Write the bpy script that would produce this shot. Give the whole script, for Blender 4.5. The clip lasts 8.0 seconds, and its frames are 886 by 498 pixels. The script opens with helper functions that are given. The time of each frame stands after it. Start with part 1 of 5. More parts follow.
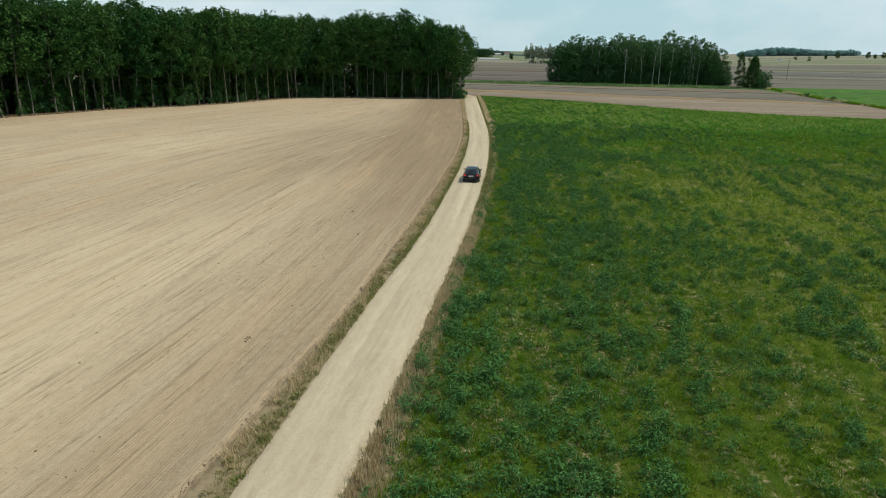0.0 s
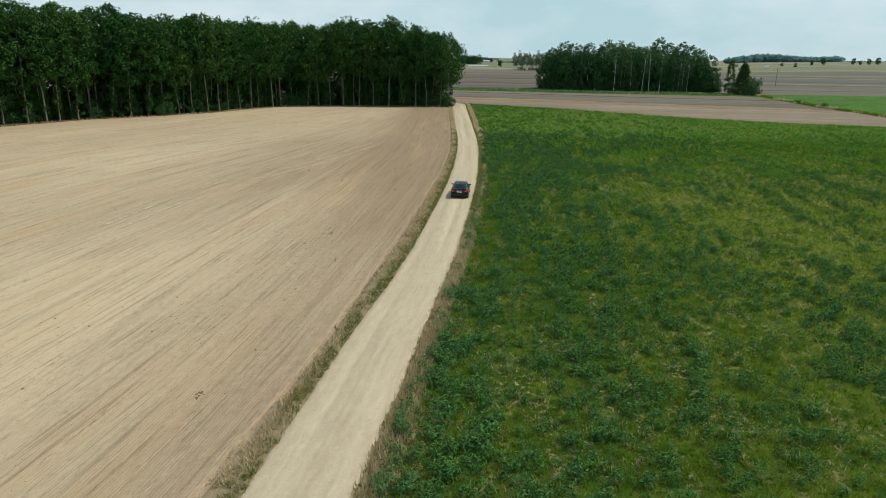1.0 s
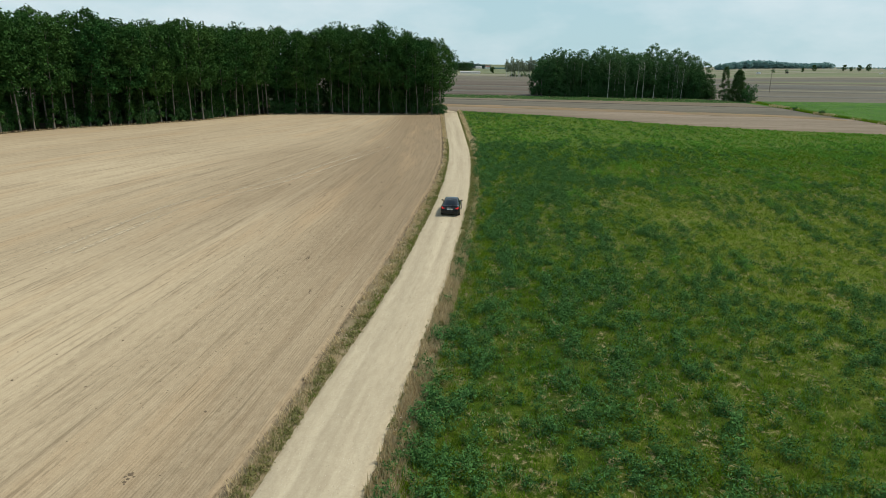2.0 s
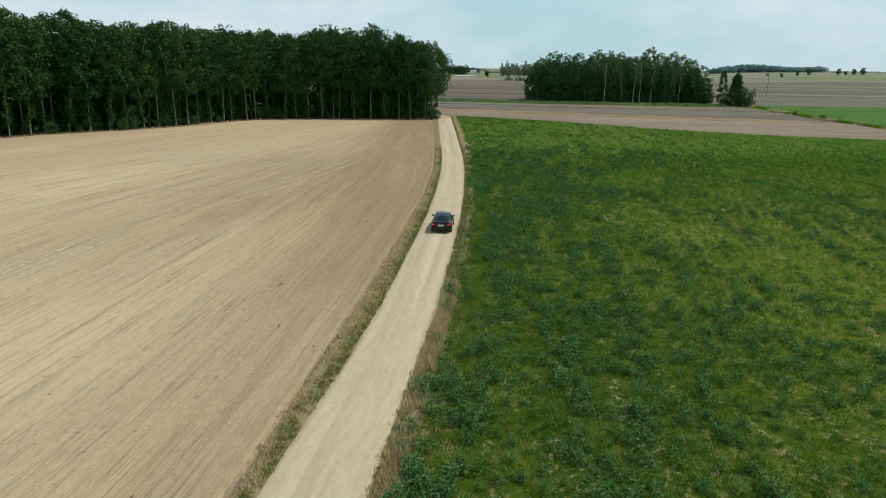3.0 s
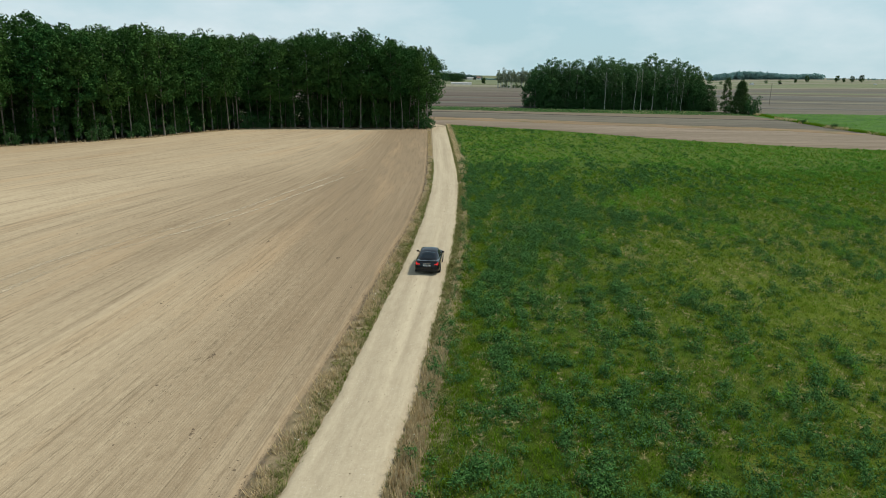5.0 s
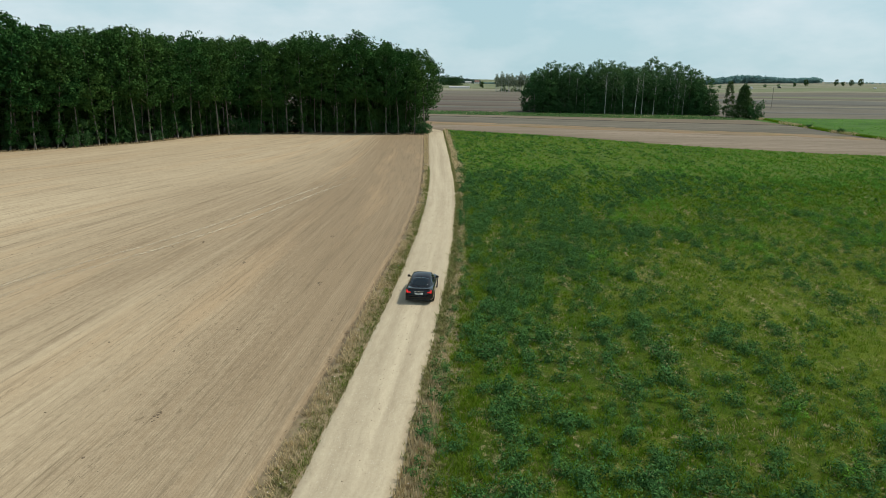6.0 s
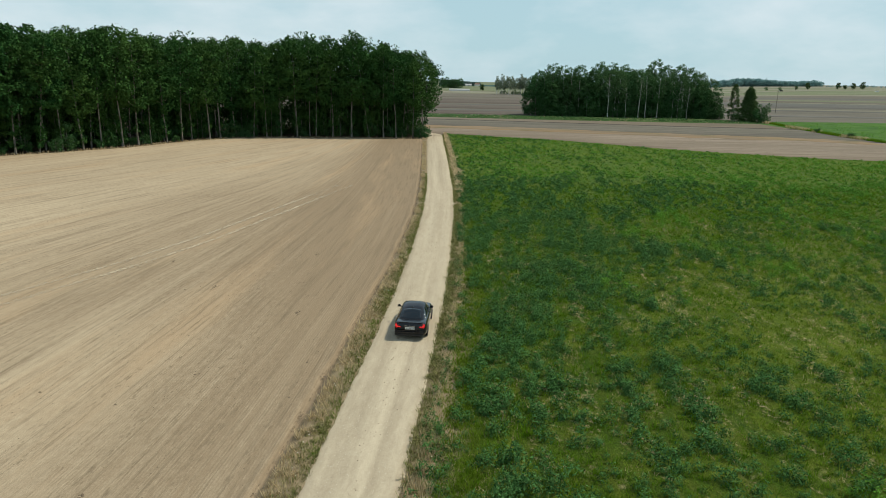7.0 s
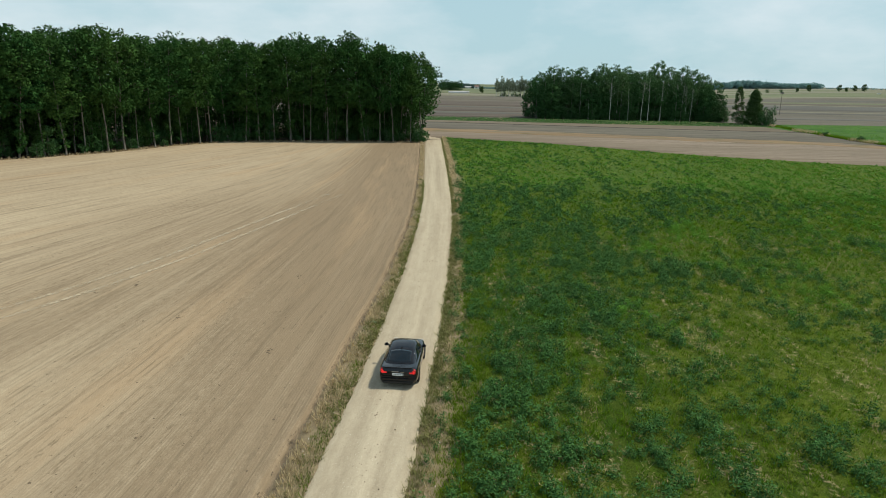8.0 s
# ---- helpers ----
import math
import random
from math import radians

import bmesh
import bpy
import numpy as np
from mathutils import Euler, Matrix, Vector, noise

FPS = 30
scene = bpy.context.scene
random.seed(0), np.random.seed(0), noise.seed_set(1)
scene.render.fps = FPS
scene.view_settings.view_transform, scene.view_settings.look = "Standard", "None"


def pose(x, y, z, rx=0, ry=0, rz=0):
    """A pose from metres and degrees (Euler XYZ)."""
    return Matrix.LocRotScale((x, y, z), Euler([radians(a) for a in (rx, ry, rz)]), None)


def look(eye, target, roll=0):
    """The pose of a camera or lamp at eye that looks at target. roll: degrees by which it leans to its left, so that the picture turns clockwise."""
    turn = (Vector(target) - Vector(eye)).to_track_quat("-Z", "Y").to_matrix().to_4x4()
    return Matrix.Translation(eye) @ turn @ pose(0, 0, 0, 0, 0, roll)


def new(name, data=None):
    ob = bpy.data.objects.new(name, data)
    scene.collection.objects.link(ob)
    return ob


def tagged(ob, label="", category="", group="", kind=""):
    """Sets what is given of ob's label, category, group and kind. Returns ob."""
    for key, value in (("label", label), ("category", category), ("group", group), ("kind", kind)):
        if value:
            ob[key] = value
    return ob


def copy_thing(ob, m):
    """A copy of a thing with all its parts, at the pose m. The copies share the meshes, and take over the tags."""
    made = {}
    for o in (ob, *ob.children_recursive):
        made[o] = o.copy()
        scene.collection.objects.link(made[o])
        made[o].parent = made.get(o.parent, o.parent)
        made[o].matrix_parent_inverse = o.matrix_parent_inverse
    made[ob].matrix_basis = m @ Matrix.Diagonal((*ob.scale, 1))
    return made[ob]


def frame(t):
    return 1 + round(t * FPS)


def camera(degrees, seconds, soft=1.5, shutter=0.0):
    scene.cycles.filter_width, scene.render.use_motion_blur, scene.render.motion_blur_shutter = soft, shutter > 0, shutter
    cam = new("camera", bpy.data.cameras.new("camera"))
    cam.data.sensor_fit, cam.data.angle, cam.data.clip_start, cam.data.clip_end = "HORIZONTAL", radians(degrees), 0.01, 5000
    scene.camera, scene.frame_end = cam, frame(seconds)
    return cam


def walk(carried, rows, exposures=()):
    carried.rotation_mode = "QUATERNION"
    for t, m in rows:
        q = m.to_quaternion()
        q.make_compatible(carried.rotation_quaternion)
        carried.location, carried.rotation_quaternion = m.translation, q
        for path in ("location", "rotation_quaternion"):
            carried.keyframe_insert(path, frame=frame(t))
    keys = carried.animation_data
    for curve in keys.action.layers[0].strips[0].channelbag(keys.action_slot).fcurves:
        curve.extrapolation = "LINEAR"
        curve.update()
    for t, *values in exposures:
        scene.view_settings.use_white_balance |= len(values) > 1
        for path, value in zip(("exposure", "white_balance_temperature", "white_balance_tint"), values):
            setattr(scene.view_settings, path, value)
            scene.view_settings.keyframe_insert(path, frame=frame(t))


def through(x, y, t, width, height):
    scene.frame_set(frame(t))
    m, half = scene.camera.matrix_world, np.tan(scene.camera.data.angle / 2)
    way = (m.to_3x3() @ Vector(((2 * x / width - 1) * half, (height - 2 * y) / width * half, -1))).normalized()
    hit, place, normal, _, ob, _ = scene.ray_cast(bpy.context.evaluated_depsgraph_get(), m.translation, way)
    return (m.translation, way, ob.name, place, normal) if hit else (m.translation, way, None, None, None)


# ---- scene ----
cam = camera(67.0, 8.0, 0.45)
PATH = [
    (0, (-0.052, 0.005, 14.720), (-0.062, 1.917, 14.136), 1.2),
    (0.5, (0.055, 2.386, 14.733), (0.060, 4.301, 14.157), 1.1),
    (1, (0.199, 4.901, 14.770), (0.219, 6.819, 14.205), 1.1),
    (1.5, (0.355, 7.649, 14.787), (0.387, 9.570, 14.231), 1.1),
    (3, (1.086, 16.092, 14.676), (1.141, 18.018, 14.139), 1.1),
    (3.5, (1.343, 18.920, 14.656), (1.404, 20.846, 14.121), 1.1),
    (4, (1.605, 21.640, 14.595), (1.667, 23.568, 14.065), 1.1),
    (4.5, (1.874, 24.347, 14.546), (1.936, 26.276, 14.022), 1.1),
    (6, (2.562, 33.120, 14.398), (2.631, 35.053, 13.891), 1.1),
    (6.5, (2.784, 36.095, 14.349), (2.851, 38.029, 13.845), 1.1),
    (7, (3.028, 39.045, 14.306), (3.097, 40.980, 13.806), 1.2),
    (7.5, (3.241, 41.956, 14.253), (3.312, 43.892, 13.756), 1.2),
    (8, (3.473, 44.886, 14.248), (3.543, 46.823, 13.754), 1.2),
]
walk(cam, [(t, look(eye, target, roll)) for t, eye, target, roll in PATH])

# ---- light ----
SUN_EL, SUN_AZ = 57.0, 12.0     # degrees above the horizon; from +x towards +y
world = bpy.data.worlds.new("sky")
scene.world = world
world.use_nodes = True
wn, wl = world.node_tree.nodes, world.node_tree.links
wn.clear()
w_out = wn.new("ShaderNodeOutputWorld")
w_bg = wn.new("ShaderNodeBackground")
w_bg.inputs["Strength"].default_value = 0.1
w_sky = wn.new("ShaderNodeTexSky")
w_sky.sky_type = "NISHITA"
w_sky.sun_disc = False
w_sky.sun_elevation = radians(SUN_EL)
w_sky.sun_rotation = radians(90 - SUN_AZ)
w_sky.dust_density = 0.6
w_sky.ozone_density = 1.5
w_co = wn.new("ShaderNodeTexCoord")
w_map = wn.new("ShaderNodeMapping")
w_map.inputs["Scale"].default_value = (2.4, 2.4, 6.0)
w_map.inputs["Location"].default_value = (0.3, 1.7, 0.0)
w_noise = wn.new("ShaderNodeTexNoise")
w_noise.inputs["Scale"].default_value = 1.6
w_noise.inputs["Detail"].default_value = 6.0
w_noise.inputs["Roughness"].default_value = 0.55
w_ramp = wn.new("ShaderNodeValToRGB")
w_ramp.color_ramp.elements[0].position, w_ramp.color_ramp.elements[1].position = 0.42, 0.68
w_ramp.color_ramp.elements[0].color = (0.0, 0.0, 0.0, 1)
w_ramp.color_ramp.elements[1].color = (0.5, 0.5, 0.5, 1)
w_mix = wn.new("ShaderNodeMix")
w_mix.data_type = "RGBA"
w_mix.inputs["B"].default_value = (4.5, 6.6, 7.3, 1)
wl.new(w_co.outputs["Generated"], w_map.inputs["Vector"])
wl.new(w_map.outputs["Vector"], w_noise.inputs["Vector"])
wl.new(w_noise.outputs["Fac"], w_ramp.inputs["Fac"])
w_sep = wn.new("ShaderNodeSeparateXYZ")
w_haze = wn.new("ShaderNodeMapRange")     # haze thins out from the horizon upwards
for key, value in (("From Min", 0.10), ("From Max", 0.70), ("To Min", 0.90), ("To Max", 0.40)):
    w_haze.inputs[key].default_value = value
wl.new(w_co.outputs["Generated"], w_sep.inputs["Vector"])
wl.new(w_sep.outputs["Z"], w_haze.inputs["Value"])
wl.new(w_haze.outputs["Result"], w_mix.inputs["Factor"])
w_cloud = wn.new("ShaderNodeMix")
w_cloud.data_type = "RGBA"
w_cloud.inputs["B"].default_value = (8.6, 9.1, 9.4, 1)
wl.new(w_ramp.outputs["Color"], w_cloud.inputs["Factor"])
wl.new(w_mix.outputs["Result"], w_cloud.inputs["A"])
wl.new(w_sky.outputs["Color"], w_mix.inputs["A"])
wl.new(w_cloud.outputs["Result"], w_bg.inputs["Color"])
wl.new(w_bg.outputs["Background"], w_out.inputs["Surface"])

sun = new("sun", bpy.data.lights.new("sun", "SUN"))
sun.data.energy, sun.data.angle, sun.data.color = 3.6, radians(5.0), (1.0, 0.91, 0.75)
sun_dir = Vector((math.cos(radians(SUN_EL)) * math.cos(radians(SUN_AZ)), math.cos(radians(SUN_EL)) * math.sin(radians(SUN_AZ)), math.sin(radians(SUN_EL))))
sun.matrix_basis = look(sun_dir * 400, (0, 0, 0))
scene.view_settings.exposure = 0.0


# ---- materials ----
class Nodes:
    """Short hands for one node material."""

    def __init__(self, name, rough=0.9, spec=0.2):
        self.mat = bpy.data.materials.new(name)
        self.mat.use_nodes = True
        self.t = self.mat.node_tree
        self.n, self.l = self.t.nodes, self.t.links
        self.bsdf = self.n["Principled BSDF"]
        self.out = self.n["Material Output"]
        self.bsdf.inputs["Roughness"].default_value = rough
        self.bsdf.inputs["Specular IOR Level"].default_value = spec
        self.co = self.n.new("ShaderNodeTexCoord")
        self.geo = self.n.new("ShaderNodeNewGeometry")

    def coords(self, which="pos", scale=(1, 1, 1), rot=0.0):
        m = self.n.new("ShaderNodeMapping")
        m.inputs["Scale"].default_value = scale
        m.inputs["Rotation"].default_value = (0, 0, radians(rot))
        src = self.geo.outputs["Position"] if which == "pos" else self.co.outputs["UV" if which == "uv" else "Object"]
        self.l.new(src, m.inputs["Vector"])
        return m.outputs["Vector"]

    def noise(self, vec, scale, detail=4.0, rough=0.55, distort=0.0):
        x = self.n.new("ShaderNodeTexNoise")
        x.inputs["Scale"].default_value = scale
        x.inputs["Detail"].default_value = detail
        x.inputs["Roughness"].default_value = rough
        x.inputs["Distortion"].default_value = distort
        self.l.new(vec, x.inputs["Vector"])
        return x.outputs["Fac"]

    def wave(self, vec, scale, distort=0.0, detail=2.0, dscale=1.0):
        x = self.n.new("ShaderNodeTexWave")
        x.inputs["Scale"].default_value = scale
        x.inputs["Distortion"].default_value = distort
        x.inputs["Detail"].default_value = detail
        x.inputs["Detail Scale"].default_value = dscale
        self.l.new(vec, x.inputs["Vector"])
        return x.outputs["Fac"]

    def grey(self, fac, a, b, lo=0.0, hi=1.0):
        x = self.n.new("ShaderNodeMapRange")
        for k, v in (("From Min", a), ("From Max", b), ("To Min", lo), ("To Max", hi)):
            x.inputs[k].default_value = v
        self.l.new(fac, x.inputs["Value"])
        return x.outputs["Result"]

    def mix(self, fac, a, b, how="MIX"):
        x = self.n.new("ShaderNodeMix")
        x.data_type, x.blend_type = "RGBA", how
        for sock, v in (("Factor", fac), ("A", a), ("B", b)):
            if isinstance(v, (int, float)):
                x.inputs[sock].default_value = v
            elif isinstance(v, tuple):
                x.inputs[sock].default_value = (*v, 1)
            else:
                self.l.new(v, x.inputs[sock])
        return x.outputs["Result"]

    def math(self, op, a, b=0.0):
        x = self.n.new("ShaderNodeMath")
        x.operation = op
        for i, v in enumerate((a, b)):
            if isinstance(v, (int, float)):
                x.inputs[i].default_value = v
            else:
                self.l.new(v, x.inputs[i])
        return x.outputs["Value"]

    def island(self):
        return self.geo.outputs["Random Per Island"]

    def object_random(self):
        x = self.n.new("ShaderNodeObjectInfo")
        return x.outputs["Random"]

    def bump(self, height, strength, distance):
        x = self.n.new("ShaderNodeBump")
        x.inputs["Strength"].default_value = strength
        x.inputs["Distance"].default_value = distance
        self.l.new(height, x.inputs["Height"])
        self.l.new(x.outputs["Normal"], self.bsdf.inputs["Normal"])

    def colour(self, c):
        if isinstance(c, tuple):
            self.bsdf.inputs["Base Color"].default_value = (*c, 1)
        else:
            self.l.new(c, self.bsdf.inputs["Base Color"])
        return self.mat


def soil_material(name, dry, damp):
    """Worked earth: broad dry and damp patches, a painted dimming with distance, streaks and crumbs along the way it
    was driven, drill rows.
    """
    m = Nodes(name, 0.95, 0.1)
    big = m.noise(m.coords("uv", (1, 0.35, 1)), 0.05, 3)
    grain = m.noise(m.coords("pos"), 22.0, 3, 0.8)
    streak = m.noise(m.coords("uv", (1, 0.022, 1)), 1.5, 7, 0.74)
    fine = m.noise(m.coords("uv", (1, 0.06, 1)), 2.6, 5, 0.65)
    speck = m.noise(m.coords("pos"), 9.0, 3, 0.7)
    crumb = m.noise(m.coords("uv", (1, 0.22, 1)), 7.0, 4, 0.75)
    f = m.math("ADD", m.math("ADD", m.math("MULTIPLY", big, 0.60), 0.22), m.math("MULTIPLY", m.math("ADD", streak, 0.09), 0.52))
    f = m.math("ADD", f, m.math("ADD", m.math("MULTIPLY", fine, 0.32), m.math("MULTIPLY", grain, 0.44)))
    clot = m.noise(m.coords("uv", (1, 0.45, 1)), 3.2, 6, 0.85)
    f = m.math("ADD", f, m.math("MULTIPLY", m.math("SUBTRACT", clot, 0.5), 0.75))
    sep = m.n.new("ShaderNodeSeparateXYZ")
    m.l.new(m.coords("uv"), sep.inputs["Vector"])
    f = m.math("SUBTRACT", f, m.grey(sep.outputs["X"], -14.0, -2.0, -0.02, 0.27))
    f = m.math("SUBTRACT", f, m.math("MULTIPLY", m.grey(sep.outputs["X"], -40.0, -17.0, 0.12, 0.0), m.grey(sep.outputs["Y"], 55.0, 80.0, 1, 0)))
    # duller look of soil at low viewing angles, set into colour by distance
    f = m.math("SUBTRACT", f, m.math("MULTIPLY", m.grey(sep.outputs["Y"], 45.0, 110.0, -0.06, 0.42), m.grey(sep.outputs["X"], -45.0, -14.0, 0.1, 1)))
    col = m.mix(m.grey(f, 0.79, 1.34), damp, dry)
    # rusty sandy patches
    rust = m.noise(m.coords("uv", (1, 0.10, 1)), 0.22, 4, 0.6)
    col = m.mix(m.grey(rust, 0.52, 0.72, 0, 0.55), col, (dry[0] * 0.92, dry[1] * 0.80, dry[2] * 0.70))
    # bands of dark crumbs left by the tines, thick in some passes and thin in others
    passes = m.noise(m.coords("uv", (1, 0.018, 1)), 1.5, 5, 0.7)
    band = m.math("MULTIPLY", m.grey(passes, 0.48, 0.64), m.grey(crumb, 0.50, 0.62))
    col = m.mix(m.math("MULTIPLY", band, 0.62), col, tuple(c * 0.50 for c in damp))
    col = m.mix(m.grey(speck, 0.62, 0.74, 0, 0.35), col, tuple(c * 0.5 for c in damp))
    scratch = m.noise(m.coords("uv", (1, 0.03, 1)), 4.0, 5, 0.75)
    col = m.mix(m.grey(scratch, 0.52, 0.66, 0, 0.62), col, tuple(c * 0.62 for c in damp))
    pale = m.noise(m.coords("uv", (1, 0.018, 1)), 0.40, 4, 0.6)
    col = m.mix(m.grey(pale, 0.58, 0.76, 0, 0.35), col, (dry[0] * 1.14, dry[1] * 1.16, dry[2] * 1.18))
    drag = m.noise(m.coords("uv", (1, 0.045, 1)), 0.85, 6, 0.75)
    col = m.mix(m.math("MULTIPLY", m.grey(drag, 0.52, 0.66, 0, 0.55), m.grey(sep.outputs["Y"], 60.0, 100.0, 0.5, 1)), col, tuple(c * 0.66 for c in damp))
    # drill rows, plain beside the track and worn away farther in
    wv = m.wave(m.coords("uv", (1, 0.03, 1)), 2.25, 2.2, 3, 0.6)
    shown = m.math("MULTIPLY", m.grey(fine, 0.40, 0.60, 0.15, 1), m.grey(sep.outputs["X"], -13.0, -2.0, 0.15, 1))
    col = m.mix(m.math("MULTIPLY", m.grey(wv, 0.0, 0.6, 0.32, 0), shown), col, tuple(c * 0.6 for c in damp))
    h = m.math("ADD", m.math("MULTIPLY", speck, 0.5), m.math("ADD", m.math("MULTIPLY", crumb, 0.7), m.math("MULTIPLY", m.math("MULTIPLY", wv, shown), 0.15)))
    m.bump(h, 0.7, 0.05)
    return m.colour(col)


def track_material(name, colour, broken=0.30):
    """A ribbon of other soil that fades out at its ragged sides; broken says how much of it is gone."""
    m = Nodes(name, 0.95, 0.1)
    sep = m.n.new("ShaderNodeSeparateXYZ")
    m.l.new(m.coords("uv"), sep.inputs["Vector"])
    worn = m.noise(m.coords("pos"), 2.2, 5, 0.7)
    patch = m.noise(m.coords("pos", (1, 0.35, 1)), 0.16, 3)
    side = m.grey(m.math("ABSOLUTE", sep.outputs["X"]), 0.25, 1.0, 1, 0)
    m.l.new(m.math("MULTIPLY", m.math("MULTIPLY", side, m.grey(worn, broken, broken + 0.26)), m.grey(patch, 0.36, 0.58, 0.15, 0.80)), m.bsdf.inputs["Alpha"])
    m.bump(worn, 0.4, 0.03)
    return m.colour(m.mix(m.grey(worn, 0.35, 0.65), tuple(c * 0.85 for c in colour), colour))


def mottled(name, a, b, c, s1, s2, rough=0.95, stretch=(1, 1, 1), bump=0.05):
    m = Nodes(name, rough, 0.1)
    n1 = m.noise(m.coords("pos", stretch), s1, 4)
    n2 = m.noise(m.coords("pos"), s2, 5, 0.65)
    col = m.mix(m.grey(n1, 0.38, 0.64), a, b)
    col = m.mix(m.grey(n2, 0.5, 0.72, 0, 0.8), col, c)
    if stretch[0] < 1:
        lines = m.noise(m.coords("pos", (0.05, 1, 1), 1.5), 0.42, 5, 0.7)
        col = m.mix(m.grey(lines, 0.50, 0.66, 0, 0.38), col, tuple(q * 0.62 for q in a))
        col = m.mix(m.grey(lines, 0.32, 0.46, 0.32, 0), col, tuple(min(1, q * 1.25) for q in b))
    n5 = m.noise(m.coords("pos", (stretch[0] * 0.25, 1, 1)), s2 * 1.3, 4, 0.7)
    col = m.mix(m.grey(n5, 0.52, 0.66, 0, 0.5), col, tuple(q * 0.6 for q in a))
    col = m.mix(m.grey(n5, 0.34, 0.46, 0.35, 0), col, tuple(min(1, q * 1.3) for q in b))
    m.bump(n2, 0.6, bump)
    return m.colour(col)


def leaf_material(name, dark, light, tip, through=0.25, rough=0.6):
    """Leaves: each leaf and each plant a little different, with light coming through."""
    m = Nodes(name, rough, 0.02)
    col = m.mix(m.grey(m.island(), 0, 1), dark, light)
    col = m.mix(m.grey(m.object_random(), 0, 1, 0, 0.45), col, tip)
    big = m.noise(m.coords("pos"), 0.12, 3)
    col = m.mix(m.grey(big, 0.45, 0.7, 0, 0.5), col, tip)
    # near-black blotches put shaded gaps between leaves into the leaf colour
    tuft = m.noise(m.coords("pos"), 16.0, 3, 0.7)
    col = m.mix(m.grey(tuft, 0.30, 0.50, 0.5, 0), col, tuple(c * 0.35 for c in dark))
    m.bump(tuft, 0.6, 0.05)
    m.colour(col)
    tr = m.n.new("ShaderNodeBsdfTranslucent")
    mx = m.n.new("ShaderNodeMixShader")
    mx.inputs["Fac"].default_value = through
    m.l.new(col, tr.inputs["Color"])
    m.l.new(m.bsdf.outputs["BSDF"], mx.inputs[1])
    m.l.new(tr.outputs["BSDF"], mx.inputs[2])
    m.l.new(mx.outputs["Shader"], m.out.inputs["Surface"])
    return m.mat


def plain(name, colour, rough=0.5, metal=0.0, spec=0.5, grain=0.12, scale=6.0):
    m = Nodes(name, rough, spec)
    m.bsdf.inputs["Metallic"].default_value = metal
    n = m.noise(m.coords("obj"), scale, 4)
    return m.colour(m.mix(m.grey(n, 0.3, 0.7, 0, 1), tuple(c * (1 - grain) for c in colour), tuple(min(1, c * (1 + grain)) for c in colour)))


def bark_material(name, a, b, scale=3.0):
    m = Nodes(name, 0.9, 0.1)
    n = m.noise(m.coords("obj", (1, 1, 0.25)), scale, 5, 0.7)
    m.bump(n, 0.8, 0.05)
    return m.colour(m.mix(m.grey(n, 0.4, 0.62), a, b))


def birch_bark():
    m = Nodes("birch_bark", 0.7, 0.2)
    n = m.noise(m.coords("obj", (1, 1, 3.0)), 1.6, 4, 0.7)
    return m.colour(m.mix(m.grey(n, 0.5, 0.62), (0.56, 0.55, 0.50), (0.17, 0.16, 0.13)))


def road_material():
    m = Nodes("pale_gravel", 0.95, 0.1)
    uv = m.coords("uv", (1, 0.02, 1))
    lane = m.noise(uv, 1.1, 3, 0.6)
    big = m.noise(m.coords("pos"), 0.22, 4)
    mid = m.noise(m.coords("uv", (1, 0.22, 1)), 3.0, 5, 0.7)
    v = m.n.new("ShaderNodeTexVoronoi")
    v.inputs["Scale"].default_value = 16.0
    m.l.new(m.coords("pos"), v.inputs["Vector"])
    f = m.math("ADD", m.math("MULTIPLY", lane, 0.62), m.math("ADD", m.math("MULTIPLY", big, 0.13), m.math("ADD", m.math("MULTIPLY", mid, 0.35), m.math("MULTIPLY", m.noise(m.coords("pos"), 9.0, 6, 0.9), 0.55))))
    col = m.mix(m.grey(f, 0.64, 1.00), (0.298, 0.252, 0.178), (0.482, 0.422, 0.308))
    sep = m.n.new("ShaderNodeSeparateColor")
    m.l.new(v.outputs["Color"], sep.inputs["Color"])
    stone = m.math("MULTIPLY", m.grey(v.outputs["Distance"], 0.30, 0.38, 1, 0), m.grey(sep.outputs["Red"], 0.94, 0.97))
    col = m.mix(m.math("MULTIPLY", stone, 0.6), col, (0.56, 0.51, 0.41))
    dark = m.math("MULTIPLY", m.grey(v.outputs["Distance"], 0.2, 0.3, 1, 0), m.grey(sep.outputs["Green"], 0.93, 0.95))
    col = m.mix(dark, col, (0.22, 0.19, 0.14))
    m.bump(m.math("ADD", mid, m.math("MULTIPLY", stone, 0.5)), 0.6, 0.03)
    return m.colour(col)


